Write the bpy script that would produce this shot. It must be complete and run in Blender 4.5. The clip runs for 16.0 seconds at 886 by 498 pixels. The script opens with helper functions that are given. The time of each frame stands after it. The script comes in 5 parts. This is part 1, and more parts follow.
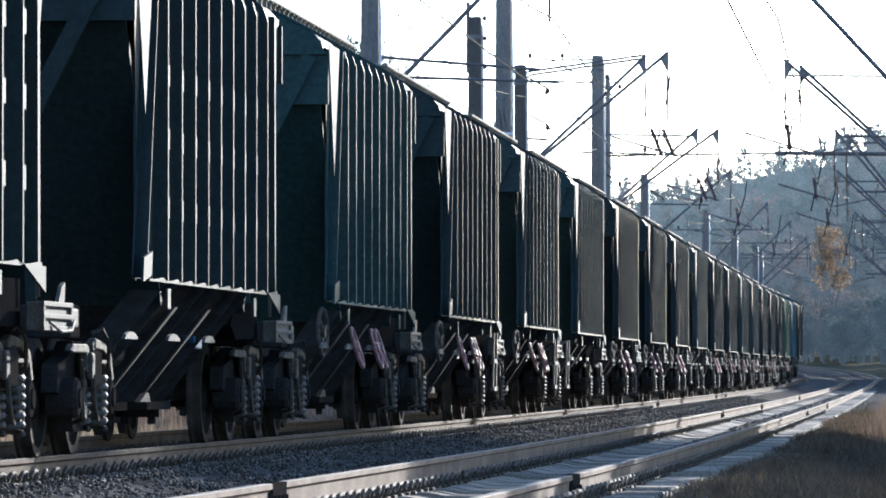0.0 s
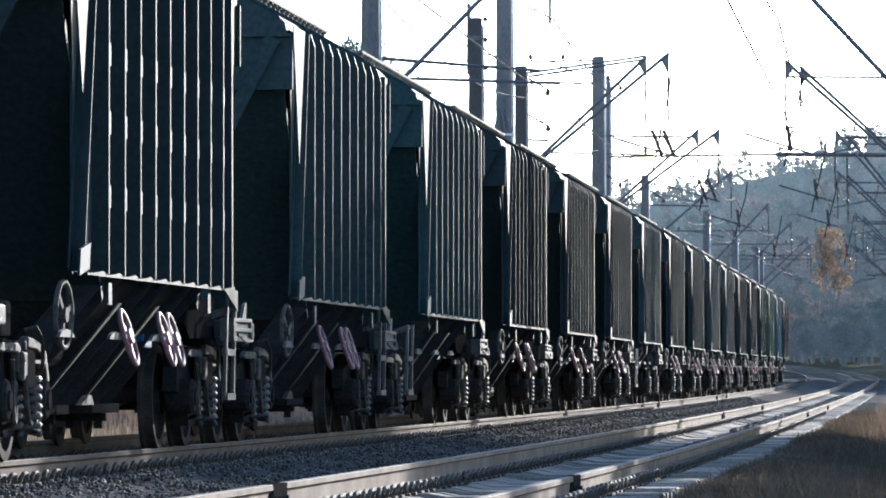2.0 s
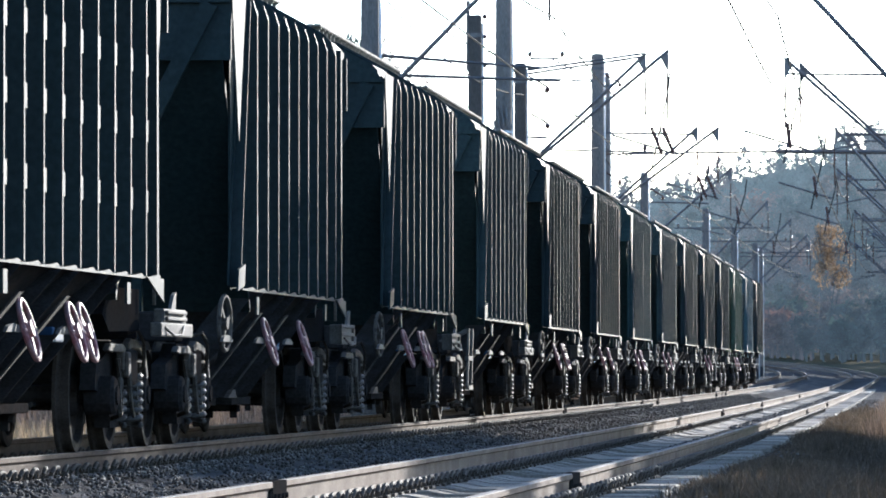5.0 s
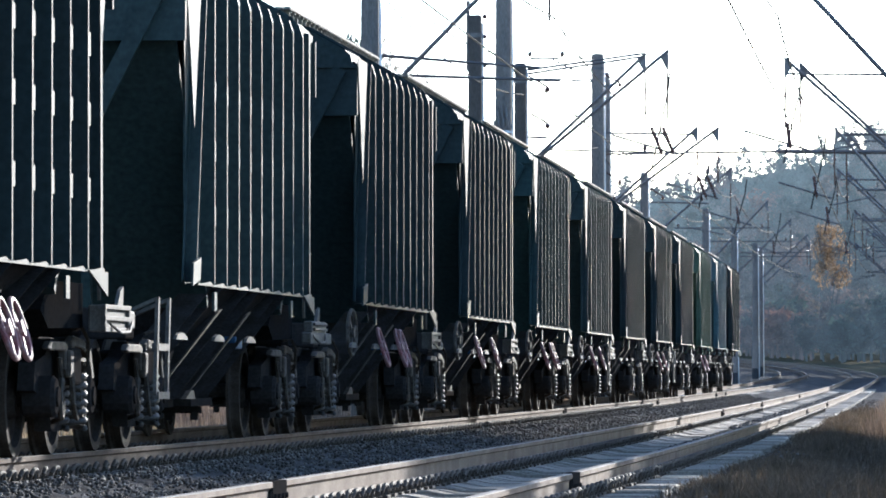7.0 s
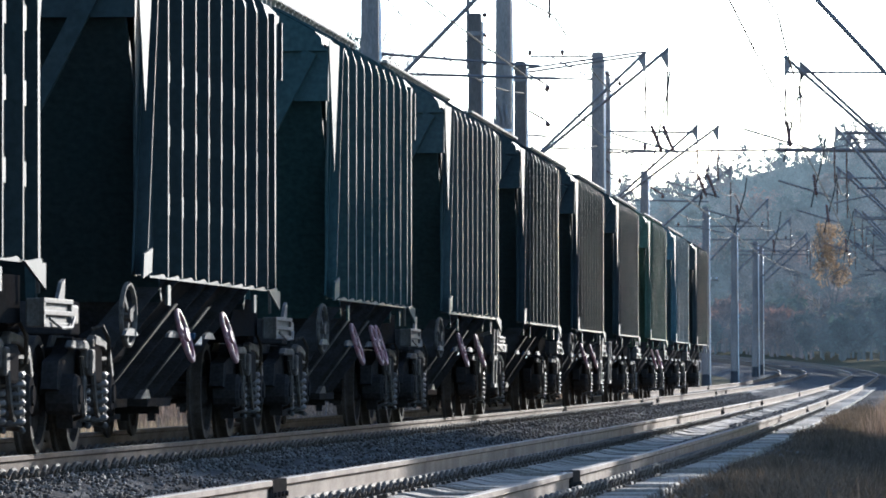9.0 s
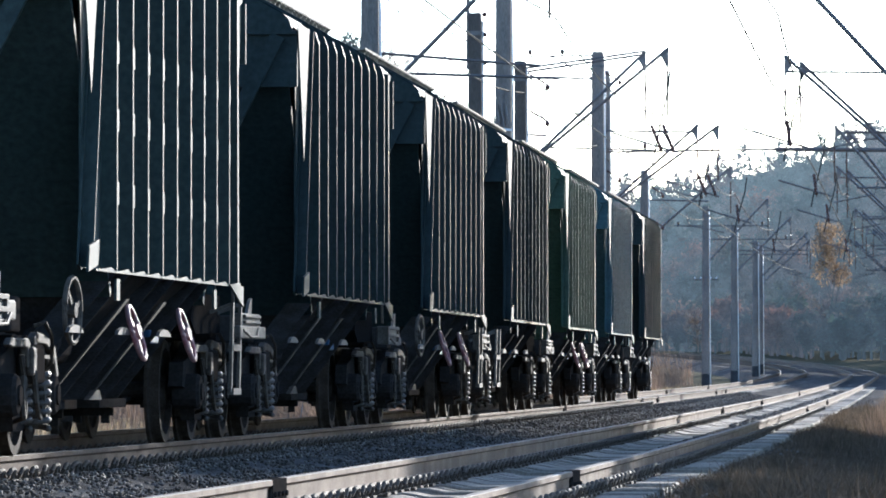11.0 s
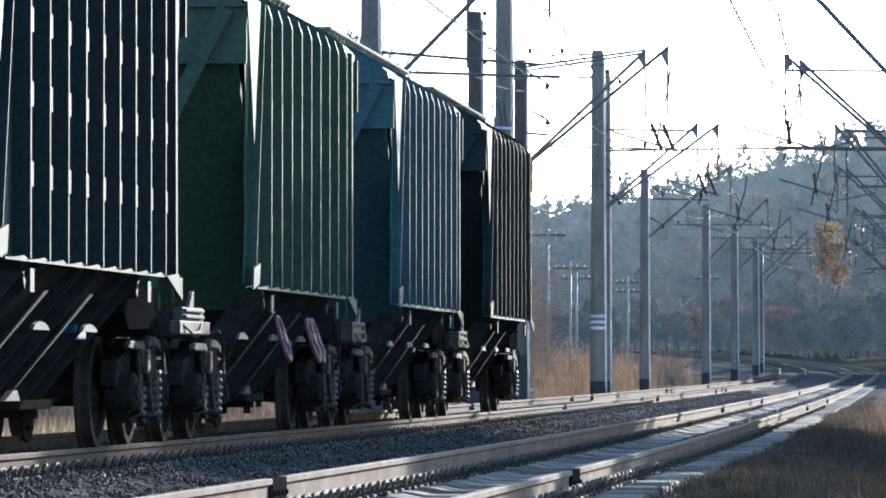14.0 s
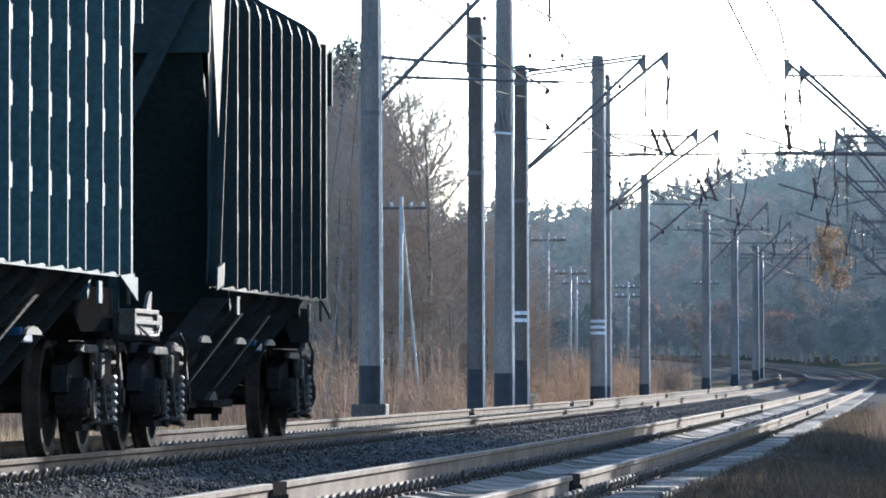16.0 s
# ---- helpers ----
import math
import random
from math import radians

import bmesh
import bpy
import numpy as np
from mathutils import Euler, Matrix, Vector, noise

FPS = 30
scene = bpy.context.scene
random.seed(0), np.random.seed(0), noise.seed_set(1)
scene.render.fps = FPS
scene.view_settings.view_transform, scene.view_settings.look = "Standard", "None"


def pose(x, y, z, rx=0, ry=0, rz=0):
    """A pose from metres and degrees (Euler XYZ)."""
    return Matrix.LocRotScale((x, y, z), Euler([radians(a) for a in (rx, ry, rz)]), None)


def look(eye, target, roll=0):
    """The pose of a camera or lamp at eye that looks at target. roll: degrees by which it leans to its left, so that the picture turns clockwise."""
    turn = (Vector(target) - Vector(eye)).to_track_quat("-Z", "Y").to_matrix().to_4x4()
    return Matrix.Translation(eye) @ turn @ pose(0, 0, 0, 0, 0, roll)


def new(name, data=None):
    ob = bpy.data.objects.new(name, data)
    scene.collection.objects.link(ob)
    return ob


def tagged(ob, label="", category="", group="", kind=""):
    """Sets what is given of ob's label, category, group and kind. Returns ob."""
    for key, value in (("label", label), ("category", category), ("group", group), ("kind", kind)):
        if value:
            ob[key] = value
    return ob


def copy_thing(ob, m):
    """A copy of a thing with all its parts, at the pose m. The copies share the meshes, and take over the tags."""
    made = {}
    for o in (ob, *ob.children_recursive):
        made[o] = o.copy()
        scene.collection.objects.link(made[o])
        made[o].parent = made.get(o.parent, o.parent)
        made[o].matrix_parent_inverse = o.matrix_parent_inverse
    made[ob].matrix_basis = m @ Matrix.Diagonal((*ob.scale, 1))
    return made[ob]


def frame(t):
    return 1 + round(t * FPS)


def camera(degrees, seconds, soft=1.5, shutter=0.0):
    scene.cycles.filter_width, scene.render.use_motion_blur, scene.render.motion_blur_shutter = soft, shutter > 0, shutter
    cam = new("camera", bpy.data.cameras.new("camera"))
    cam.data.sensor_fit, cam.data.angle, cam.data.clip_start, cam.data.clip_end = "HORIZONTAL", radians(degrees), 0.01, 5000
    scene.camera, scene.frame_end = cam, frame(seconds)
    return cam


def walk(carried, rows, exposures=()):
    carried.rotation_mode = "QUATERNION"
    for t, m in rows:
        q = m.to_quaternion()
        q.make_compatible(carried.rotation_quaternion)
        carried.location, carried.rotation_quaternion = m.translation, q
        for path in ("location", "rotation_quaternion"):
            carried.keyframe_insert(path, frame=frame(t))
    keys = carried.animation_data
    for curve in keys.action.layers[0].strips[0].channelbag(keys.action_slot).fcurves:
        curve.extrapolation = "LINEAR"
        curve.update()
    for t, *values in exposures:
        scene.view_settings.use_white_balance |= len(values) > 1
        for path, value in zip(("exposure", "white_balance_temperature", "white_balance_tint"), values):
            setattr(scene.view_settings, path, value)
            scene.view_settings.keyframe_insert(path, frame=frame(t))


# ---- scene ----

# ---------- camera: a long lens on a tripod beside the line, nodding very slightly ----------
LENS = 8.640
EYE = (0.0, 0.0, 0.637)
TURN, TILT = 5.6884, 1.2551
cam = camera(LENS, 16.0, soft=1.8)
NOD = [(0, 0, 0), (0.5, 0, 0), (1, 0, 1.5), (1.5, 0, 2), (2, 1, 2), (2.5, 0, -0.7), (3, -.5, -1), (3.5, 0, -2), (4, 0, -3),
       (6.5, 0, -3), (7.5, 0, -3.2), (8, 0, -3.8), (8.5, 0, -4.3), (9, 0, -6), (11.5, 0, -7.3), (12, 0, -9), (12.5, 0, -12),
       (13, -1.5, -9), (13.5, 0, -8), (14, 0, -9), (14.5, 0, -2.6), (15, -1, 2), (15.5, 1, 2), (16, 0, 0)]
STEP = 0.00552
walk(cam, [(t, pose(*EYE, 90 + TILT + b * STEP, 0, TURN + a * STEP)) for t, a, b in NOD],
     exposures=[(0, 1.62, 5450, 9), (16, 1.62, 5450, 9)])

# ---------- light: low autumn sun ahead and to the right, pale sky ----------
SUN_AZ, SUN_EL = 15.0, 12.5
world = bpy.data.worlds.new("world")
scene.world = world
world.use_nodes = True
wn = world.node_tree
bg = wn.nodes["Background"]
sky = wn.nodes.new("ShaderNodeTexSky")
sky.sky_type = "NISHITA"
sky.sun_disc = False
sky.sun_elevation, sky.sun_rotation = radians(SUN_EL), radians(SUN_AZ)
sky.air_density, sky.dust_density, sky.ozone_density = 0.68, 0.35, 1.3
wn.links.new(sky.outputs[0], bg.inputs[0])
bg.inputs[1].default_value = 0.15
sun = new("sun", bpy.data.lights.new("sun", "SUN"))
sun.data.energy, sun.data.angle, sun.data.color = 3.7, radians(0.6), (1.0, 0.87, 0.70)
sun.matrix_world = look((0, 0, 0), (-math.sin(radians(SUN_AZ)) * math.cos(radians(SUN_EL)), -math.cos(radians(SUN_AZ)) * math.cos(radians(SUN_EL)), -math.sin(radians(SUN_EL))))

# ---------- materials ----------
def material(name, colour, rough=0.7, metal=0.0, second=None, scale=3.0, fine=40.0, relief=0.3, dist=0.01, spec=0.5, island=0.0, stretch=(1, 1, 1), mixlo=0.35, mixhi=0.7, rough_var=0.12, thin=0.0, ior=1.5):
    """Procedural surface: two colours mixed by broad stains and fine grain, with bump."""
    m = bpy.data.materials.new(name)
    m.use_nodes = True
    n, l = m.node_tree.nodes, m.node_tree.links
    p = n["Principled BSDF"]
    tc = n.new("ShaderNodeTexCoord")
    mp = n.new("ShaderNodeMapping")
    mp.inputs["Scale"].default_value = stretch
    l.new(tc.outputs["Object"], mp.inputs[0])
    big = n.new("ShaderNodeTexNoise")
    big.inputs["Scale"].default_value, big.inputs["Detail"].default_value = scale, 6
    small = n.new("ShaderNodeTexNoise")
    small.inputs["Scale"].default_value, small.inputs["Detail"].default_value = fine, 4
    l.new(mp.outputs[0], big.inputs[0])
    l.new(mp.outputs[0], small.inputs[0])
    ramp = n.new("ShaderNodeMapRange")
    ramp.inputs[1].default_value, ramp.inputs[2].default_value = mixlo, mixhi
    l.new(big.outputs[0], ramp.inputs[0])
    second = second or tuple(c * 0.6 for c in colour)
    mix = n.new("ShaderNodeMix")
    mix.data_type = "RGBA"
    mix.inputs[6].default_value, mix.inputs[7].default_value = (*colour, 1), (*second, 1)
    l.new(ramp.outputs[0], mix.inputs[0])
    grain = n.new("ShaderNodeMapRange")
    grain.inputs[1].default_value, grain.inputs[2].default_value, grain.inputs[3].default_value, grain.inputs[4].default_value = 0.25, 0.75, 0.7, 1.3
    l.new(small.outputs[0], grain.inputs[0])
    hsv = n.new("ShaderNodeHueSaturation")
    l.new(mix.outputs[2], hsv.inputs[4])
    l.new(grain.outputs[0], hsv.inputs[2])
    out = hsv.outputs[0]
    if island:
        g = n.new("ShaderNodeNewGeometry")
        r = n.new("ShaderNodeMapRange")
        r.inputs[3].default_value, r.inputs[4].default_value = 1 - island, 1 + island
        l.new(g.outputs["Random Per Island"], r.inputs[0])
        h2 = n.new("ShaderNodeHueSaturation")
        l.new(out, h2.inputs[4])
        l.new(r.outputs[0], h2.inputs[2])
        out = h2.outputs[0]
    l.new(out, p.inputs["Base Color"])
    rr = n.new("ShaderNodeMapRange")
    rr.inputs[3].default_value, rr.inputs[4].default_value = max(0.02, rough - rough_var), min(1, rough + rough_var)
    l.new(big.outputs[0], rr.inputs[0])
    l.new(rr.outputs[0], p.inputs["Roughness"])
    p.inputs["Metallic"].default_value = metal
    p.inputs["Specular IOR Level"].default_value = spec
    p.inputs["IOR"].default_value = ior
    if relief:
        b = n.new("ShaderNodeBump")
        b.inputs["Strength"].default_value, b.inputs["Distance"].default_value = relief, dist
        l.new(small.outputs[0], b.inputs["Height"])
        l.new(b.outputs[0], p.inputs["Normal"])
    if thin:
        # thin leaves let part of the light through
        t = n.new("ShaderNodeBsdfTranslucent")
        l.new(out, t.inputs[0])
        mx = n.new("ShaderNodeMixShader")
        mx.inputs[0].default_value = thin
        l.new(p.outputs[0], mx.inputs[1])
        l.new(t.outputs[0], mx.inputs[2])
        l.new(mx.outputs[0], n["Material Output"].inputs[0])
    return m


PAINT = {
    "teal": material("teal_paint", (0.026, 0.048, 0.045), 0.62, spec=0.12, ior=1.45, second=(0.029, 0.049, 0.046), scale=0.9, fine=18, relief=0.15),
    "navy": material("navy_paint", (0.017, 0.027, 0.027), 0.62, spec=0.12, ior=1.45, second=(0.022, 0.029, 0.028), scale=0.9, fine=18, relief=0.15),
    "green": material("green_paint", (0.049, 0.084, 0.053), 0.62, spec=0.12, ior=1.45, second=(0.057, 0.084, 0.057), scale=0.9, fine=18, relief=0.15),
    "blue": material("blue_paint", (0.051, 0.095, 0.103), 0.62, spec=0.12, ior=1.45, second=(0.056, 0.094, 0.098), scale=0.9, fine=18, relief=0.15),
    "grey": material("grey_green_paint", (0.030, 0.044, 0.041), 0.62, spec=0.12, ior=1.45, second=(0.038, 0.050, 0.046), scale=0.9, fine=18, relief=0.15),
}
UNDER = material("grimy_black_steel", (0.026, 0.024, 0.0225), 0.9, spec=0.0, ior=1.2, second=(0.032, 0.027, 0.024), scale=3, fine=30)
BLACK = material("black_platform_paint", (0.013, 0.013, 0.013), 0.8, spec=0.0, ior=1.2, second=(0.016, 0.014, 0.013), scale=3, fine=30)
UNDER2 = material("dark_dusty_steel", (0.045, 0.040, 0.036), 0.85, spec=0.0, ior=1.25, second=(0.032, 0.026, 0.020), scale=4, fine=40)
CAST = material("cast_steel_dust", (0.042, 0.033, 0.025), 0.8, spec=0.2, ior=1.3, second=(0.065, 0.051, 0.038), scale=5, fine=40)
DUST = material("pale_dusty_casting", (0.095, 0.078, 0.061), 0.78, spec=0.2, ior=1.35, second=(0.045, 0.036, 0.028), scale=6, fine=40)
WHEEL = material("worn_wheel_steel", (0.040, 0.034, 0.030), 0.9, 0.0, spec=0.0, ior=1.2, second=(0.03, 0.023, 0.018), scale=6, fine=50)
TREAD = material("worn_bright_rim", (0.06, 0.046, 0.036), 0.85, 0.0, spec=0.1, ior=1.25, scale=6, fine=60, relief=0.05)
SPRING = material("spring_steel", (0.075, 0.065, 0.056), 0.62, 0.0, spec=0.28, scale=10, fine=60)
PALE = material("pale_grey_paint", (0.078, 0.065, 0.052), 0.8, spec=0.2, second=(0.12, 0.11, 0.095), scale=5, fine=40)
REDW = material("red_handwheel_paint", (0.24, 0.085, 0.085), 0.6, spec=0.25, second=(0.28, 0.18, 0.17), scale=9, fine=60)
RAILTOP = material("polished_rail", (0.22, 0.19, 0.165), 0.8, 0.0, spec=0.15, ior=1.35, second=(0.20, 0.165, 0.135), scale=3, fine=60, relief=0.05)
RUST = material("rusty_rail_side", (0.21, 0.155, 0.115), 0.85, 0.0, ior=1.25, second=(0.14, 0.10, 0.072), scale=2, fine=50, spec=0.2)
DULLTOP = material("dull_rail_head", (0.15, 0.125, 0.105), 0.8, 0.0, spec=0.15, ior=1.35, second=(0.11, 0.09, 0.075), scale=3, fine=60, relief=0.05)
DARKRUST = material("dark_rusty_rail_side", (0.135, 0.095, 0.07), 0.85, 0.0, ior=1.25, second=(0.09, 0.062, 0.045), scale=2, fine=50, spec=0.15)
CLIP = material("dark_clip_steel", (0.055, 0.045, 0.037), 0.8, 0.0, spec=0.15, ior=1.35, second=(0.10, 0.08, 0.06), scale=20, fine=80)
SLEEPER = material("weathered_concrete_sleeper", (0.34, 0.285, 0.22), 0.85, spec=0.25, ior=1.4, second=(0.32, 0.265, 0.205), scale=4, fine=50, island=0.3)
STONE = material("crushed_stone", (0.10, 0.085, 0.07), 0.85, spec=0.1, second=(0.15, 0.135, 0.12), scale=2, fine=20, relief=0, island=0.6)
BED = material("ballast_bed", (0.045, 0.042, 0.04), 0.95, spec=0.05, ior=1.1, second=(0.16, 0.15, 0.14), scale=1.2, fine=25, relief=1.0, dist=0.05)
SOIL = material("dry_grass_ground", (0.105, 0.086, 0.056), 0.95, spec=0.05, ior=1.1, second=(0.10, 0.09, 0.05), scale=0.6, fine=8, relief=0.8, dist=0.05)
CONCRETE = material("pole_concrete", (0.235, 0.195, 0.165), 0.75, spec=0.25, second=(0.135, 0.118, 0.105), scale=2, fine=30, stretch=(1, 1, 0.3))
BROWN = material("dark_brown_concrete", (0.125, 0.102, 0.086), 0.85, spec=0.15, second=(0.08, 0.066, 0.056), scale=2, fine=30, stretch=(1, 1, 0.3))
TAR = material("tarred_pole_foot", (0.03, 0.03, 0.032), 0.7, scale=4)
WHITE = material("white_paint", (0.75, 0.75, 0.74), 0.6, scale=5)
STEEL = material("galvanised_steel", (0.13, 0.125, 0.125), 0.5, 0.4, second=(0.16, 0.12, 0.10), scale=4, fine=30)
CONDUIT = material("pale_glossy_conduit", (0.75, 0.73, 0.69), 0.28, spec=0.8, second=(0.42, 0.40, 0.38), scale=5, relief=0.05)
PALEPOLE = material("pale_weathered_pole", (0.42, 0.39, 0.35), 0.6, spec=0.4, second=(0.32, 0.29, 0.26), scale=4, relief=0.1)
WIRE = material("dark_wire", (0.03, 0.03, 0.03), 0.9, 0.0, spec=0.05, scale=4)
PORCELAIN = material("insulator_brown", (0.10, 0.05, 0.035), 0.25, scale=6)
GRASS = material("dry_grass", (0.32, 0.225, 0.15), 0.8, thin=0.45, second=(0.26, 0.20, 0.10), scale=1.5, fine=10, relief=0, island=0.4)
WEED = material("brown_weeds", (0.175, 0.13, 0.09), 0.85, thin=0.3, spec=0.1, second=(0.07, 0.055, 0.035), scale=1.5, fine=10, relief=0, island=0.4)
BARK = material("grey_bark", (0.14, 0.115, 0.095), 0.9, second=(0.09, 0.075, 0.06), scale=2, fine=20)
TWIG = material("brown_twigs", (0.44, 0.335, 0.25), 0.9, scale=2, fine=20, relief=0)
WALK = material("weathered_walkway", (0.30, 0.27, 0.22), 0.85, spec=0.15, second=(0.18, 0.16, 0.13), scale=5, fine=40)
PINE = material("pine_needles", (0.10, 0.13, 0.12), 0.8, thin=0.5, spec=0.2, second=(0.10, 0.12, 0.10), scale=0.4, fine=5, relief=0, island=0.45)
RUSSET = material("russet_leaves", (0.13, 0.085, 0.062), 0.8, thin=0.5, spec=0.2, second=(0.15, 0.115, 0.09), scale=0.4, fine=5, relief=0, island=0.4)
GOLD = material("golden_leaves", (0.29, 0.195, 0.115), 0.8, thin=0.5, second=(0.19, 0.13, 0.08), scale=0.4, fine=5, relief=0, island=0.4)
HAZEL = material("dull_brown_leaves", (0.20, 0.17, 0.15), 0.85, thin=0.5, second=(0.10, 0.10, 0.095), scale=0.4, fine=5, relief=0, island=0.35, spec=0.1)
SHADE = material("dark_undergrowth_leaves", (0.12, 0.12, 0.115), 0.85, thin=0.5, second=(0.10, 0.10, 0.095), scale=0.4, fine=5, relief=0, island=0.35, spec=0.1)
BRUSH = material("brown_brushwood", (0.27, 0.185, 0.13), 0.85, second=(0.17, 0.12, 0.08), scale=0.8, fine=6, relief=0, island=0.4, thin=0.3)
TIMBER = material("pale_timber", (0.50, 0.38, 0.24), 0.8, second=(0.36, 0.26, 0.16), scale=5, fine=40)
BLUEBOX = material("pale_blue_paint", (0.03, 0.075, 0.15), 0.7, spec=0.2, scale=5)


def haze(name, air):
    """Trees far off: real leaf and bark colours; haze is painted as emission, stronger with distance."""
    m = bpy.data.materials.new(name)
    m.use_nodes = True
    n, l = m.node_tree.nodes, m.node_tree.links
    p = n["Principled BSDF"]
    tc = n.new("ShaderNodeTexCoord")
    tone = n.new("ShaderNodeTexNoise")
    tone.inputs["Scale"].default_value, tone.inputs["Detail"].default_value = 0.12, 2
    l.new(tc.outputs["Object"], tone.inputs[0])
    ramp = n.new("ShaderNodeValToRGB")
    stops = ramp.color_ramp.elements
    stops[0].position, stops[0].color = 0.40, (0.042, 0.060, 0.045, 1)
    stops[1].position, stops[1].color = 0.50, (0.065, 0.066, 0.050, 1)
    for at, c in ((0.57, (0.12, 0.082, 0.062)), (0.68, (0.17, 0.085, 0.058))):
        stops.new(at).color = (*c, 1)
    l.new(tone.outputs[0], ramp.inputs[0])
    fine = n.new("ShaderNodeTexNoise")
    fine.inputs["Scale"].default_value, fine.inputs["Detail"].default_value = 1.1, 3
    l.new(tc.outputs["Object"], fine.inputs[0])
    mr = n.new("ShaderNodeMapRange")
    mr.inputs[1].default_value, mr.inputs[2].default_value = 0.3, 0.7
    mr.inputs[3].default_value, mr.inputs[4].default_value = 0.5, 1.5
    l.new(fine.outputs[0], mr.inputs[0])
    h = n.new("ShaderNodeHueSaturation")
    l.new(ramp.outputs[0], h.inputs[4])
    l.new(mr.outputs[0], h.inputs[2])
    l.new(h.outputs[0], p.inputs["Base Color"])
    # mottled emission stands in for the lit air in front of the trees
    haze_mottle = n.new("ShaderNodeTexNoise")
    haze_mottle.inputs["Scale"].default_value, haze_mottle.inputs["Detail"].default_value = 0.33, 3
    l.new(tc.outputs["Object"], haze_mottle.inputs[0])
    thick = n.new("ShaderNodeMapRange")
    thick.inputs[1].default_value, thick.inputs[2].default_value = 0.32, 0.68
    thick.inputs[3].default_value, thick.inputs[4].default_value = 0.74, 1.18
    l.new(haze_mottle.outputs[0], thick.inputs[0])
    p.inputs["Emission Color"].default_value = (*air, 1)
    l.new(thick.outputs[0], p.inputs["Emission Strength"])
    p.inputs["Roughness"].default_value = 1.0
    p.inputs["Specular IOR Level"].default_value = 0.0
    t = n.new("ShaderNodeBsdfTranslucent")
    l.new(h.outputs[0], t.inputs[0])
    mx = n.new("ShaderNodeMixShader")
    mx.inputs[0].default_value = 0.25
    l.new(p.outputs[0], mx.inputs[1])
    l.new(t.outputs[0], mx.inputs[2])
    l.new(mx.outputs[0], n["Material Output"].inputs[0])
    return m


# painted haze: one emission colour per slope, brighter farther off
HAZE_GLOWS = [haze("haze_glow_far", (0.078, 0.096, 0.104)), haze("haze_glow_middle", (0.060, 0.074, 0.082)), haze("haze_glow_nearer", (0.046, 0.056, 0.064)), haze("haze_glow_nearest", (0.035, 0.043, 0.050)), haze("haze_glow_wood_edge", (0.030, 0.038, 0.046)), haze("haze_glow_undergrowth", (0.026, 0.033, 0.040))]

# ---------- the line's plan: the train's track bends gently left, then hard left far off ----------
def cx(y):
    """Centre of the train's track, at y metres along the line."""
    y = max(y, 0.0)
    return -8.454 - 0.5 * 0.000221379 * y * y + 0.5 * 0.000215599 * max(0, y - 85.9) ** 2 + 0.5 * 0.00012 * max(0, y - 270) ** 2 - 0.5 * 0.0027 * max(0, y - 352) ** 2


def cz(y):
    """Height of its rail heads."""
    return 0.5 * 8.5365e-6 * max(0, y - 75.3) ** 2 + 0.5 * 0.0001 * max(0, y - 275) ** 2


SPACING, DROP = 4.396, -0.107      # the near track: beside and a little below
RAIL_OFF = 0.797
ARC = [0.0]
for i in range(1, 4801):
    y = i * 0.1
    ARC.append(ARC[-1] + math.sqrt(0.01 + (cx(y) - cx(y - 0.1)) ** 2))


def along(s):
    """The y at which the train's track is s metres long."""
    if s <= 0:
        return s
    return float(np.interp(s, ARC, np.arange(len(ARC)) * 0.1))


# ---------- mesh helpers ----------
def part(name, bm, mat, parent=None, label="", smooth=False):
    me = bpy.data.meshes.new(name)
    bm.to_mesh(me)
    bm.free()
    for q in mat if isinstance(mat, (list, tuple)) else [mat]:
        me.materials.append(q)
    if smooth:
        for q in me.polygons:
            q.use_smooth = True
    ob = new(name, me)
    if parent is not None:
        ob.parent = parent
    if label:
        ob["label"] = label
    return ob


def raw(name, verts, faces, mat, parent=None, label="", smooth=False):
    me = bpy.data.meshes.new(name)
    me.from_pydata(verts, [], faces)
    for q in mat if isinstance(mat, (list, tuple)) else [mat]:
        me.materials.append(q)
    if smooth:
        for q in me.polygons:
            q.use_smooth = True
    ob = new(name, me)
    if parent is not None:
        ob.parent = parent
    if label:
        ob["label"] = label
    return ob


def empty(name, m, label, category, group="", kind=""):
    ob = new(name)
    ob.matrix_basis = m
    return tagged(ob, label, category, group, kind)


def box(bm, lo, hi, bevel=0.0):
    vs = [bm.verts.new((x, y, z)) for x in (lo[0], hi[0]) for y in (lo[1], hi[1]) for z in (lo[2], hi[2])]
    fs = [bm.faces.new([vs[i] for i in q]) for q in ((0, 1, 3, 2), (4, 6, 7, 5), (0, 4, 5, 1), (2, 3, 7, 6), (0, 2, 6, 4), (1, 5, 7, 3))]
    if bevel:
        es = list({e for f in fs for e in f.edges})
        bmesh.ops.bevel(bm, geom=es, offset=bevel, segments=2, affect="EDGES", profile=0.5)
    return bm


def beam(bm, a, b, w, h, up=(0, 0, 1)):
    """A straight bar of w x h from a to b."""
    a, b = Vector(a), Vector(b)
    d = (b - a).normalized()
    side = d.cross(Vector(up))
    if side.length < 1e-4:
        side = d.cross(Vector((1, 0, 0)))
    side.normalize()
    top = side.cross(d).normalized()
    vs = [bm.verts.new(p + side * (w / 2 * i) + top * (h / 2 * j)) for p in (a, b) for i, j in ((-1, -1), (1, -1), (1, 1), (-1, 1))]
    for q in ((0, 1, 2, 3), (7, 6, 5, 4), (0, 4, 5, 1), (1, 5, 6, 2), (2, 6, 7, 3), (3, 7, 4, 0)):
        bm.faces.new([vs[i] for i in q])
    return bm


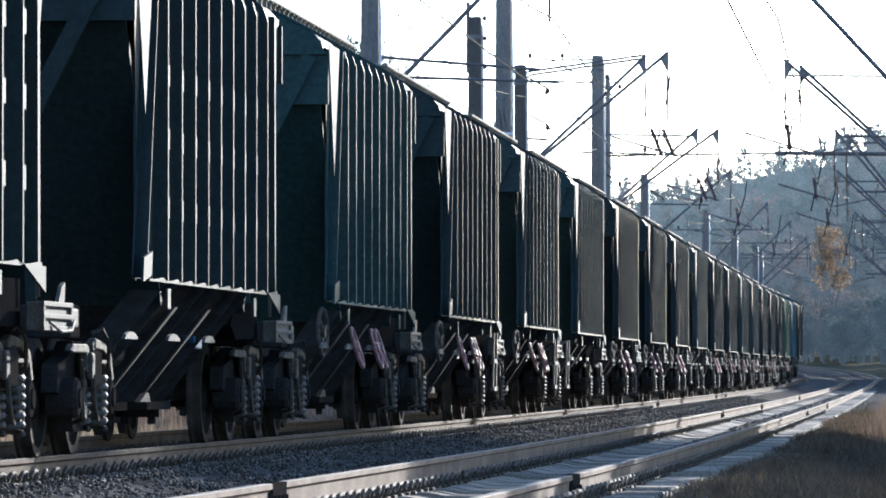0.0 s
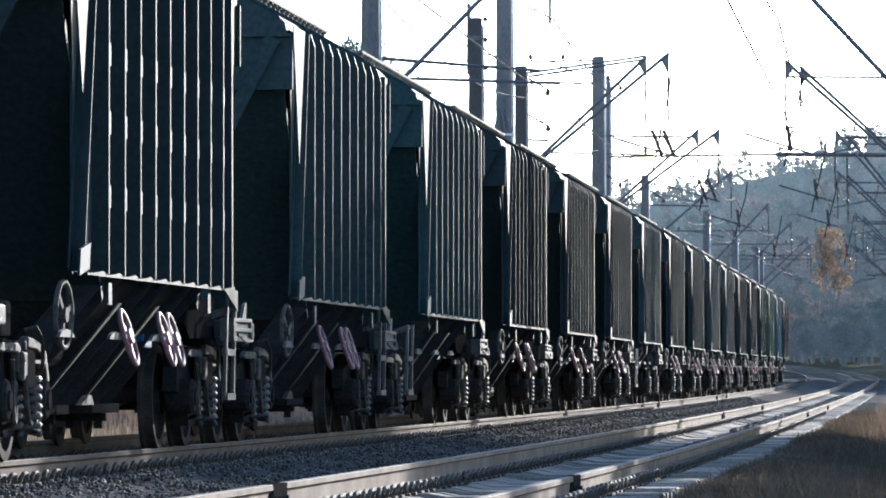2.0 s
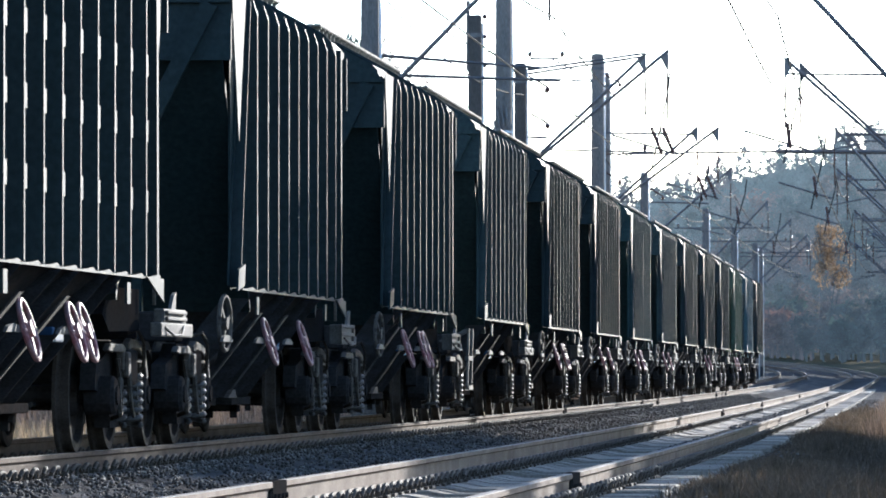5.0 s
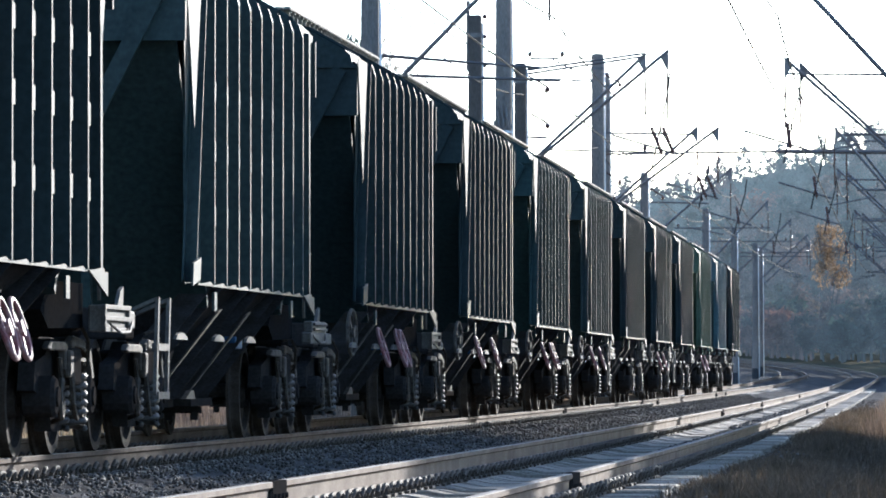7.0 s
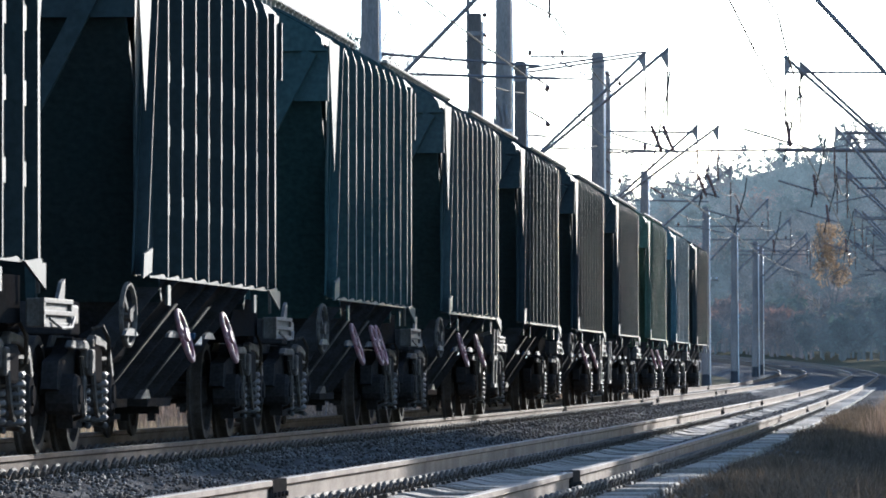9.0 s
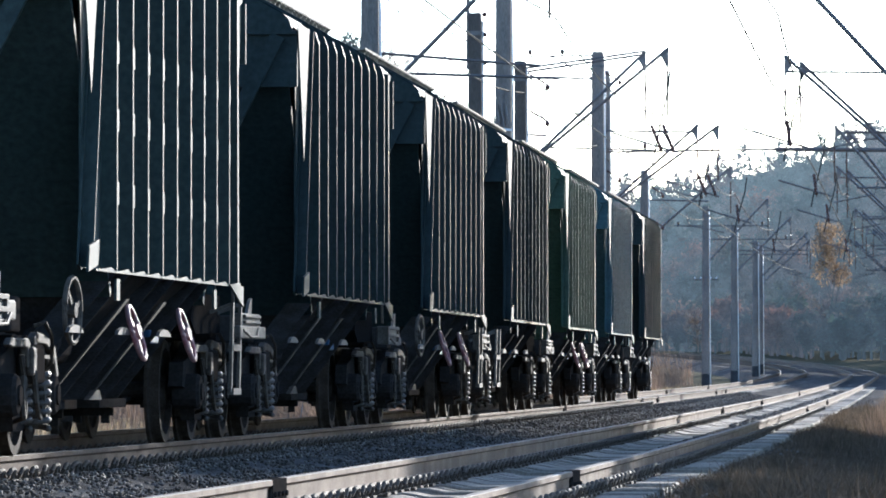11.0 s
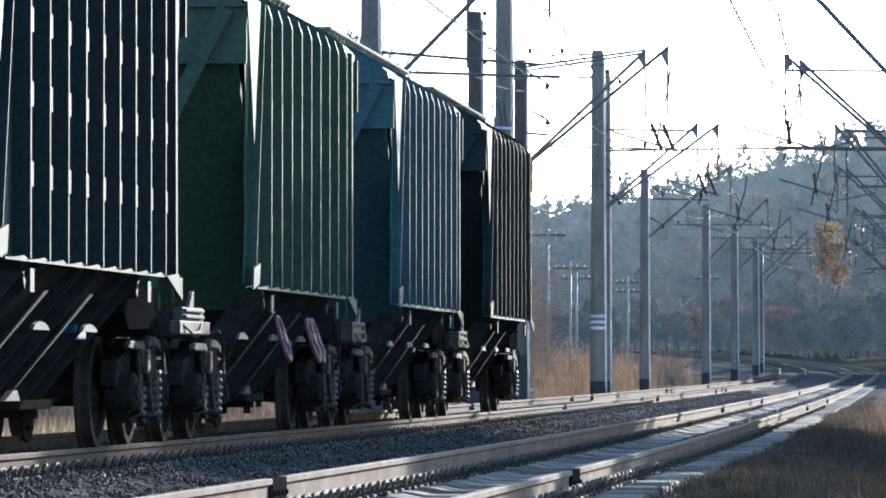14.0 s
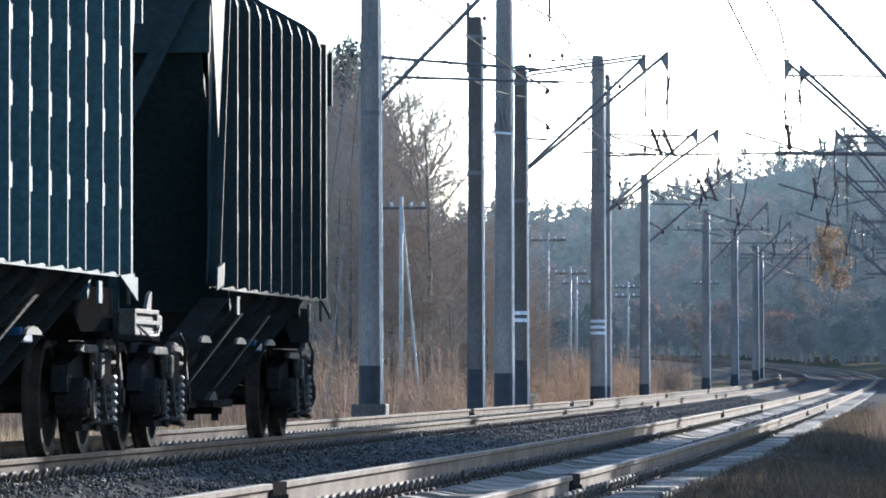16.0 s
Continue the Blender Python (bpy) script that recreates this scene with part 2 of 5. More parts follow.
def tube(bm, pts, r, n=6, r2=None, cap=True):
    """A round bar through the points."""
    pts = [Vector(p) for p in pts]
    rings = []
    for i, p in enumerate(pts):
        d = (pts[min(i + 1, len(pts) - 1)] - pts[max(i - 1, 0)]).normalized()
        s = d.cross(Vector((0, 0, 1)))
        if s.length < 0.05:
            s = d.cross(Vector((1, 0, 0)))
        s.normalize()
        t = s.cross(d)
        q = r if r2 is None else r + (r2 - r) * i / (len(pts) - 1)
        rings.append([bm.verts.new(p + s * (q * math.cos(2 * math.pi * k / n)) + t * (q * math.sin(2 * math.pi * k / n))) for k in range(n)])
    for a, b in zip(rings, rings[1:]):
        for k in range(n):
            bm.faces.new((a[k], a[(k + 1) % n], b[(k + 1) % n], b[k]))
    if cap:
        bm.faces.new(rings[0][::-1])
        bm.faces.new(rings[-1])
    return bm


def lathe(bm, profile, n=24, axis="z", at=(0, 0, 0)):
    """Turn (radius, height) pairs round an axis."""
    rings = []
    for r, h in profile:
        ring = []
        for k in range(n):
            c, s = r * math.cos(2 * math.pi * k / n), r * math.sin(2 * math.pi * k / n)
            v = (c, s, h) if axis == "z" else (h, c, s) if axis == "x" else (c, h, s)
            ring.append(bm.verts.new(Vector(v) + Vector(at)))
        rings.append(ring)
    for a, b in zip(rings, rings[1:]):
        for k in range(n):
            bm.faces.new((a[k], a[(k + 1) % n], b[(k + 1) % n], b[k]))
    if profile[0][0] > 1e-4:
        bm.faces.new(rings[0][::-1])
    if profile[-1][0] > 1e-4:
        bm.faces.new(rings[-1])
    return bm


def slab(bm, outline, t0, t1, axis="x"):
    """Extrude an outline (two numbers a point) between t0 and t1 along an axis."""
    def v(p, t):
        return (t, p[0], p[1]) if axis == "x" else (p[0], t, p[1]) if axis == "y" else (p[0], p[1], t)
    a = [bm.verts.new(v(p, t0)) for p in outline]
    b = [bm.verts.new(v(p, t1)) for p in outline]
    n = len(outline)
    bm.faces.new(a[::-1])
    bm.faces.new(b)
    for i in range(n):
        bm.faces.new((a[i], a[(i + 1) % n], b[(i + 1) % n], b[i]))
    bmesh.ops.recalc_face_normals(bm, faces=bm.faces)
    return bm


def B():
    return bmesh.new()



# ---------- ground, ballast, tracks ----------
def ground_z(x, y):
    """The lie of the land: low verges beside the line, a rise under the far woods."""
    c = cx(min(y, 520))
    d = x - c
    base = cz(min(y, 480)) - 0.62
    if d < -2.9:
        base += -0.12 * min(1, (-2.9 - d) / 3) + 0.10 * math.sin(x * 0.31 + y * 0.07) * min(1, (-2.9 - d) / 6)
    elif d > SPACING + 2.9:
        q = d - SPACING - 2.9
        base += 0.28 * min(1, q / 2.0) + 0.06 * math.sin(y * 0.13 + x)
    return base


def make_ground():
    xs = sorted(set([-2500, -900, -400, -250, -160] + list(range(-120, -30, 6)) + [-30 + 0.75 * i for i in range(60)] + [18, 24, 32, 45, 70, 120, 250, 500, 900, 2500]))
    ys = [-2500, -700, -200, -60] + [-30 + 3 * i for i in range(0, 100)] + list(range(272, 520, 8)) + [540, 580, 640, 720, 850, 1100, 1700, 3000, 4500]
    vs = [(x, y, ground_z(x, y)) for y in ys for x in xs]
    w = len(xs)
    fs = [(j * w + i, j * w + i + 1, (j + 1) * w + i + 1, (j + 1) * w + i) for j in range(len(ys) - 1) for i in range(w - 1)]
    tagged(raw("ground", vs, fs, SOIL, smooth=True), "uneven trackside ground of dry brown grass and soil", "ground", kind="structure")


make_ground()
STATIONS = [-20 + 2.5 * i for i in range(0, 122)] + [285 + 3 * i for i in range(1, 60)]


def sweep(name, outline, off, dz, mat, parent=None, stations=STATIONS, slots=None):
    """Carry a cross-section along the line at a sideways offset from the train's track."""
    n = len(outline)
    vs = [(cx(y) + off + a, y, cz(y) + dz + b) for y in stations for a, b in outline]
    fs, idx = [], []
    for j in range(len(stations) - 1):
        for i in range(n):
            k = (i + 1) % n
            fs.append((j * n + i, j * n + k, (j + 1) * n + k, (j + 1) * n + i))
            idx.append(slots[i] if slots else 0)
    fs += [tuple(range(n))[::-1], tuple(range((len(stations) - 1) * n, len(stations) * n))]
    ob = raw(name, vs, fs, mat, parent)
    if slots:
        for q, s in zip(ob.data.polygons, idx):
            q.material_index = s
    return ob


bed = sweep("ballast", [(-4.2, -0.75), (-2.55, -0.26), (0.98, -0.27), (1.06, -0.20), (1.55, -0.20), (2.0, -0.27), (2.35, -0.33), (SPACING - 1.6, DROP - 0.28), (SPACING + 1.9, DROP - 0.27), (SPACING + 3.4, -0.85)], 0, 0, BED)
tagged(bed, "grey crushed-stone ballast bed under both tracks", "ballast", kind="structure")

# R65-like rail section, head 75 mm, 180 mm high
SECTION = [(-0.036, -0.004), (-0.030, 0.0), (0.030, 0.0), (0.036, -0.004), (0.0375, -0.038), (0.011, -0.052), (0.009, -0.145), (0.020, -0.160), (0.075, -0.170), (0.075, -0.180),
           (-0.075, -0.180), (-0.075, -0.170), (-0.020, -0.160), (-0.009, -0.145), (-0.011, -0.052), (-0.0375, -0.038)]
SLOTS = [0, 0, 0] + [1] * 12 + [1]
RAILS = [("train", RAIL_OFF, 0.0), ("train", -RAIL_OFF, 0.035), ("near", SPACING - RAIL_OFF, DROP + 0.04), ("near", SPACING + RAIL_OFF, DROP)]
tracks = {"train": empty("railway_track", Matrix(), "ballasted railway track with rusty rails on concrete sleepers", "track", "tracks", "structure"),
          "near": empty("railway_track", Matrix(), "empty railway track with sunlit rails on concrete sleepers", "track", "tracks", "structure")}
for who, off, dz in RAILS:
    sweep("rail", SECTION, off, dz, [DULLTOP, DARKRUST] if who == "train" else [RAILTOP, RUST], tracks[who], slots=SLOTS)


def sleeper_mesh():
    bm = B()
    prof = [(-1.35, -0.20), (-1.35, 0.0), (-0.55, 0.0), (-0.40, -0.03), (0.40, -0.03), (0.55, 0.0), (1.35, 0.0), (1.35, -0.20)]
    slab(bm, prof, -0.135, 0.135, "y")
    bmesh.ops.bevel(bm, geom=[e for e in bm.edges], offset=0.012, segments=1, affect="EDGES")
    me = bpy.data.meshes.new("sleeper")
    bm.to_mesh(me)
    bm.free()
    me.materials.append(SLEEPER)
    return me


def clip_mesh():
    """Spring clip over its ribbed plate, with the bolt."""
    bm = B()
    box(bm, (-0.075, -0.10, 0.0), (0.075, 0.10, 0.025), 0.004)
    pts = [(0.015, -0.145, 0.02), (0.035, -0.16, 0.055), (0.045, -0.09, 0.092), (0.045, 0.0, 0.102), (0.045, 0.09, 0.092), (0.035, 0.16, 0.055), (0.015, 0.145, 0.02)]
    tube(bm, pts, 0.020, 6)
    lathe(bm, [(0.016, 0.02), (0.016, 0.07), (0.028, 0.07), (0.028, 0.09)], 6, "z", (0.045, 0, 0))
    me = bpy.data.meshes.new("rail_clip")
    bm.to_mesh(me)
    bm.free()
    me.materials.append(CLIP)
    return me


def fit_out(track, off, dz, first, count, far):
    """Sleepers and rail clips of a track: single pieces close by, one joined piece farther off."""
    sm, cm = sleeper_mesh(), clip_mesh()
    rest = {"sleeper": ([], [], sm), "rail_clip": ([], [], cm)}
    n = 0
    y = first
    while y < far:
        turn = math.atan2(-(cx(y + 0.5) - cx(y - 0.5)), 1.0)
        jig = rng_t.gauss(0, 0.012)
        slots = [("sleeper", sm, Matrix.Translation((cx(y) + off, y + jig, cz(y) + dz - 0.197 + rng_t.gauss(0, 0.006))) @ Matrix.Rotation(turn + rng_t.gauss(0, 0.014), 4, "Z") @ Matrix.Rotation(rng_t.gauss(0, 0.04), 4, "X"))]
        for r in (-RAIL_OFF, RAIL_OFF):
            for k in (-1, 1):
                m = Matrix.Translation((cx(y) + off + r + k * 0.125, y + jig, cz(y) + dz - 0.195)) @ Matrix.Rotation(turn + rng_t.gauss(0, 0.05) + (0 if k > 0 else math.pi), 4, "Z")
                if (k > 0 or y < 60) and y < 150:
                    slots.append(("rail_clip", cm, m))
        for name, me, m in slots:
            if n < count:
                ob = new(name, me)
                ob.parent = track
                ob.matrix_basis = m
            else:
                vs, fs, me = rest[name]
                b = len(vs)
                vs += [tuple(m @ v.co) for v in me.vertices]
                fs += [tuple(b + i for i in p.vertices) for p in me.polygons]
        n += 1
        y += 0.543
    for name, mat in (("sleeper", SLEEPER), ("rail_clip", CLIP)):
        vs, fs, me = rest[name]
        ob = raw(name, vs, fs, mat, track)
        ob["kind"] = "stuff"


rng_t = random.Random(11)
fit_out(tracks["near"], SPACING, DROP, 24.2, 110, 300)
fit_out(tracks["train"], 0.0, 0.0, 30.1, 95, 300)

# fishplated joints
def joint(track, off, dz, y):
    bm = B()
    for s in (-1, 1):
        box(bm, (s * 0.024 - 0.012, -0.4, -0.135), (s * 0.024 + 0.012, 0.4, -0.062), 0.004)
        for q in (-0.3, -0.1, 0.1, 0.3):
            lathe(bm, [(0.02, -0.015), (0.02, 0.015)], 6, "x", (s * 0.045, q, -0.1))
    box(bm, (-0.042, -0.36, -0.172), (0.042, 0.36, 0.002))
    ob = part("fishplate", bm, UNDER, track, "bolted fishplate at a rail joint")
    ob.matrix_basis = Matrix.Translation((cx(y) + off, y, cz(y) + dz))


for off, dz, ys in ((SPACING - RAIL_OFF, DROP + 0.04, (39.0, 122.7, 154.7, 206.6)), (SPACING + RAIL_OFF, DROP, (44.9, 132.4, 163.6))):
    for y in ys:
        joint(tracks["near"], off, dz, y)
for off, dz, ys in ((RAIL_OFF, 0.0, (114.2, 146.9, 156.0, 202.9, 213.4)), (-RAIL_OFF, 0.035, (111.1, 144.0, 152.9, 199.8, 241.2))):
    for y in ys:
        joint(tracks["train"], off, dz, y)


def strew(name, n, where, size, mat, label):
    """Crushed stones: squashed, turned eight-sided lumps."""
    gen = np.random.default_rng(9)
    base = np.array([(1, 0, 0), (-1, 0, 0), (0, 1, 0), (0, -1, 0), (0, 0, 1), (0, 0, -1)], float)
    tri = np.array([(0, 2, 4), (2, 1, 4), (1, 3, 4), (3, 0, 4), (2, 0, 5), (1, 2, 5), (3, 1, 5), (0, 3, 5)])
    xyz = where(gen, n)
    v = base[None] * gen.uniform(0.55, 1.25, (n, 6, 1))
    q = gen.normal(size=(n, 4))
    q /= np.linalg.norm(q, axis=1, keepdims=True)
    w, x, y, z = q.T
    R = np.stack([1 - 2 * (y * y + z * z), 2 * (x * y - z * w), 2 * (x * z + y * w), 2 * (x * y + z * w), 1 - 2 * (x * x + z * z), 2 * (y * z - x * w), 2 * (x * z - y * w), 2 * (y * z + x * w), 1 - 2 * (x * x + y * y)], 1).reshape(n, 3, 3)
    v = np.einsum("nij,nkj->nki", R, v) * (size * gen.uniform(0.6, 1.3, (n, 1, 1)))
    v[:, :, 2] *= 0.8
    v += xyz[:, None, :]
    f = (tri[None] + (np.arange(n) * 6)[:, None, None]).reshape(-1, 3)
    me = bpy.data.meshes.new(name)
    me.vertices.add(n * 6)
    me.vertices.foreach_set("co", v.reshape(-1))
    me.loops.add(len(f) * 3)
    me.loops.foreach_set("vertex_index", f.reshape(-1).astype(np.int32))
    me.polygons.add(len(f))
    me.polygons.foreach_set("loop_start", np.arange(0, len(f) * 3, 3, dtype=np.int32))
    me.update(calc_edges=True)
    me.materials.append(mat)
    return tagged(new(name, me), label, "stones", kind="stuff")


CXV, CZV = np.vectorize(cx), np.vectorize(cz)


def on_bed(gen, n):
    u = gen.random(n)
    y = 26 + 190 * u ** 2.0
    d = gen.uniform(-2.9, SPACING + 2.3, n)
    between = gen.random(n) < 0.55
    d = np.where(between, gen.uniform(0.95, SPACING - 0.9, n), d)
    a = np.abs(d)
    b = np.abs(d - SPACING)
    z = np.interp(d, [-4.2, -2.55, 2.0, 2.35, SPACING - 1.6, SPACING + 1.9, SPACING + 3.4], [-0.75, -0.26, -0.27, -0.33, DROP - 0.28, DROP - 0.27, -0.85])
    z = z + np.where((d > 1.0) & (d < 1.75), 0.075, 0.0)
    heap = 0.035 * np.sin(y * 1.7 + d * 2.1) + 0.03 * np.sin(y * 4.1 - d * 3)
    z = z + np.where((a > 1.4) & (b > 1.4), heap + 0.04 * gen.random(n), 0.02 * gen.random(n))
    return np.stack([CXV(y) + d, y, CZV(y) + z], 1)


def in_cribs(gen, n):
    """Stones strewn over the sleepers of the near track, to one side between its rails."""
    y = 74 + 80 * gen.random(n)
    y = 24.2 + 0.543 * (np.floor((y - 24.2) / 0.543) + 0.5) + gen.uniform(-0.20, 0.20, n)
    d = gen.uniform(0.0, 0.64, n)
    z = DROP - 0.215 + 0.024 * gen.random(n)
    return np.stack([CXV(y) + SPACING + d, y, CZV(y) + z], 1)


strew("crib_stones", 8000, in_cribs, 0.022, STONE, "crushed stones heaped between the near sleepers")
def in_far_cribs(gen, n):
    """The same farther along, where only the larger stones tell."""
    y = gen.uniform(105, 270, n)
    d = gen.uniform(-0.1, 0.64, n)
    return np.stack([CXV(y) + SPACING + d, y, CZV(y) + DROP - 0.215 + 0.03 * gen.random(n)], 1)


strew("crib_stones", 5000, in_far_cribs, 0.045, STONE, "crushed stones heaped between the farther sleepers")
strew("ballast_stones", 90000, on_bed, 0.021, STONE, "loose grey crushed stones of the ballast")

# ---------- hopper wagon ----------
L_CAR, BASE = 14.72, 10.5
YB, YT, ZB, ZA, ZT = 4.55, 5.25, 1.455, 2.90, 4.16     # side: half length below and above, sill, apex of the corner plates, eaves
XP, XR = 1.41, 1.535                                     # panel plane, outer face of the ribs
RIBS = [-3.51 + 0.89 * i for i in range(9)]


def half_len(z):
    if z < ZA:
        return YB + 0.05 + (z - ZB) / (ZA - ZB) * 0.1
    return YB + 0.15 + (z - ZA) / (ZT - ZA) * (YT - YB - 0.15)


# roof section: a rounded edge, a slope of thirty degrees and a low flat crown
ROOF = [(-1.44, ZT - 0.03), (-1.42, ZT + 0.05), (-1.35, ZT + 0.12), (-0.78, ZT + 0.43), (-0.45, ZT + 0.53), (0.0, ZT + 0.56), (0.45, ZT + 0.53), (0.78, ZT + 0.43), (1.35, ZT + 0.12), (1.42, ZT + 0.05), (1.44, ZT - 0.03)]


def bogie(car, y0):
    b = empty("bogie", Matrix.Translation((0, y0, 0)), "", "")
    b.parent = car
    for s in (-1, 1):
        out = [(-1.25, 0.52), (-1.18, 0.74), (-0.72, 0.80), (-0.42, 0.93), (0.42, 0.93), (0.72, 0.80), (1.18, 0.74), (1.25, 0.52), (1.02, 0.50), (0.98, 0.62), (0.70, 0.62), (0.44, 0.34), (0.40, 0.20), (-0.40, 0.20), (-0.44, 0.34), (-0.70, 0.62), (-0.98, 0.62), (-1.02, 0.50)]
        bm = slab(B(), out, s * 0.92, s * 1.05)
        part("side_frame", bm, UNDER, b)
        for k in (-1, 1):
            bm = lathe(B(), [(0.13, -0.14), (0.165, -0.12), (0.165, 0.10), (0.14, 0.13), (0.0, 0.135)], 14, "x", (s * 1.05, k * 0.925, 0.475))
            part("axle_box", bm, UNDER, b)
        bm = B()
        for k, x in ((0.10, 1.0), (0.38, 1.10)):
            pts = []
            for i in range(0, 73):
                a = i / 72 * 6 * 2 * math.pi
                pts.append((s * x + 0.10 * math.cos(a), k + 0.10 * math.sin(a), 0.215 + 0.42 * i / 72))
            tube(bm, pts, 0.026, 6)
        part("spring_nest", bm, SPRING, b, smooth=True)
        for k in (-0.55, 0.62):
            bm = tube(B(), [(s * 1.14, k, 0.78), (s * 1.16, k + 0.03, 0.55), (s * 1.14, k + 0.10, 0.30), (s * 1.0, k + 0.25, 0.26)], 0.022, 6)
            part("brake_hanger", bm, CAST, b)
        # two dusty castings over the frame: a flat-topped horn and a humped yoke with its ledge
        horn = [(-1.22, 0.85), (-1.08, 0.905), (-0.36, 0.905), (-0.27, 0.875), (-0.27, 0.68), (-0.37, 0.68), (-0.39, 0.835), (-1.12, 0.835)]
        yoke = [(-0.06, 0.68), (-0.06, 0.915), (0.08, 0.955), (0.55, 0.93), (0.95, 0.85), (1.12, 0.62), (1.02, 0.60), (0.88, 0.79), (0.5, 0.86), (0.08, 0.87), (0.05, 0.68)]
        for name, out, words in (("frame_horn", horn, "dusty flat-topped casting of the side frame"), ("frame_yoke", yoke, "dusty humped casting of the side frame")):
            bm = slab(B(), out, s * 1.10, s * 1.165)
            bmesh.ops.bevel(bm, geom=bm.edges[:], offset=0.01, segments=1, affect="EDGES")
            part(name, bm, DUST, b, words)
        part("ledge", box(B(), (min(s * 1.06, s * 1.18), -0.05, 0.752), (max(s * 1.06, s * 1.18), 0.9, 0.778)), DUST, b)
        bm = box(B(), (min(s * 1.14, s * 1.2), -0.34, 0.62), (max(s * 1.14, s * 1.2), -0.16, 0.84), 0.02)
        tube(bm, [(s * 1.19, -0.25, 0.66), (s * 1.2, -0.2, 0.42), (s * 1.19, -0.05, 0.33), (s * 1.18, 0.1, 0.30)], 0.022, 6)
        part("link_block", bm, DUST, b)
        for k in (-0.62, 0.36):
            ring = [(s * 1.17, k + 0.05 * math.sin(a * math.pi / 6), 0.46 + 0.15 * math.cos(a * math.pi / 6)) for a in range(13)]
            part("brake_link", tube(B(), ring, 0.024, 5), DUST, b)
    # brake gear: hoses, rods, beams and shoes
    part("brake_hose", tube(B(), [(1.12, 0.15, 1.0), (1.2, 0.2, 1.03), (1.24, 0.3, 0.92), (1.22, 0.42, 0.72), (1.1, 0.5, 0.62)], 0.018, 6), CAST, b)
    part("brake_rod", tube(B(), [(0.55, -1.5, 0.40), (0.55, 1.5, 0.44)], 0.022, 6), UNDER2, b)
    for k in (-1, 1):
        part("brake_beam", beam(B(), (-0.85, k * 0.36, 0.38), (0.85, k * 0.36, 0.38), 0.06, 0.07), UNDER2, b)
        for s in (-1, 1):
            shoe = [(k * 0.925 - k * 0.52 * math.cos(radians(a)), 0.475 + 0.52 * math.sin(radians(a))) for a in (-25, -10, 5, 20)] + [(k * 0.925 - k * 0.58 * math.cos(radians(a)), 0.475 + 0.58 * math.sin(radians(a))) for a in (20, 5, -10, -25)]
            part("brake_shoe", slab(B(), shoe, s * 0.76, s * 0.84), CAST, b)
        part("lever", beam(B(), (0.6, k * 0.3, 0.34), (0.75, k * 0.55, 0.98), 0.03, 0.06), CAST, b)
    bm = box(B(), (-1.2, -0.22, 0.56), (1.2, 0.22, 0.86), 0.03)
    part("bolster", bm, UNDER, b)
    bm = lathe(B(), [(0.3, 0.84), (0.3, 1.0)], 16, "z")
    part("centre_plate", bm, UNDER, b)
    for k in (-1, 1):
        w = part("wheelset", tube(B(), [(-1.2, 0, 0), (1.2, 0, 0)], 0.08, 10), UNDER, b)
        w.matrix_basis = Matrix.Translation((0, k * 0.925, 0.475))
        for s in (-1, 1):
            prof = [(0.10, s * 0.68), (0.15, s * 0.68), (0.17, s * 0.76), (0.38, s * 0.755), (0.40, s * 0.72), (0.505, s * 0.715), (0.507, s * 0.745), (0.482, s * 0.76), (0.475, s * 0.78), (0.473, s * 0.85), (0.40, s * 0.85), (0.385, s * 0.80), (0.18, s * 0.80), (0.15, s * 0.87), (0.10, s * 0.87)]
            bm = lathe(B(), prof, 32, "x")
            bmesh.ops.recalc_face_normals(bm, faces=bm.faces)
            wh = part("wheel", bm, [WHEEL, TREAD], w, smooth=False)
            for q in wh.data.polygons:
                r = math.hypot(q.center.y, q.center.z)
                if r > 0.40:
                    q.material_index = 1
    return b


def handwheel(car, x, y, z, r, lean=17.0, yaw=0.0, mat=None):
    """Spoked wheel on a short shaft that points out from the wagon's side."""
    mat = mat or REDW
    bm = B()
    ring = [(0, r * math.cos(a * math.pi / 14), r * math.sin(a * math.pi / 14)) for a in range(29)]
    tube(bm, ring, 0.022, 7)
    for a in range(3):
        q = a * 2 * math.pi / 3 + 0.3
        beam(bm, (0, 0.03 * math.cos(q), 0.03 * math.sin(q)), (0, r * math.cos(q), r * math.sin(q)), 0.045, 0.02, (1, 0, 0))
    lathe(bm, [(0.06, -0.03), (0.06, 0.03)], 12, "x")
    w = part("handwheel", bm, mat, car, "worn red spoked handwheel" if mat == REDW else "dark spoked brake wheel")
    w.matrix_basis = Matrix.Translation((x, y, z)) @ Matrix.Rotation(radians(yaw), 4, "Z") @ Matrix.Rotation(radians(-lean), 4, "Y")
    return w


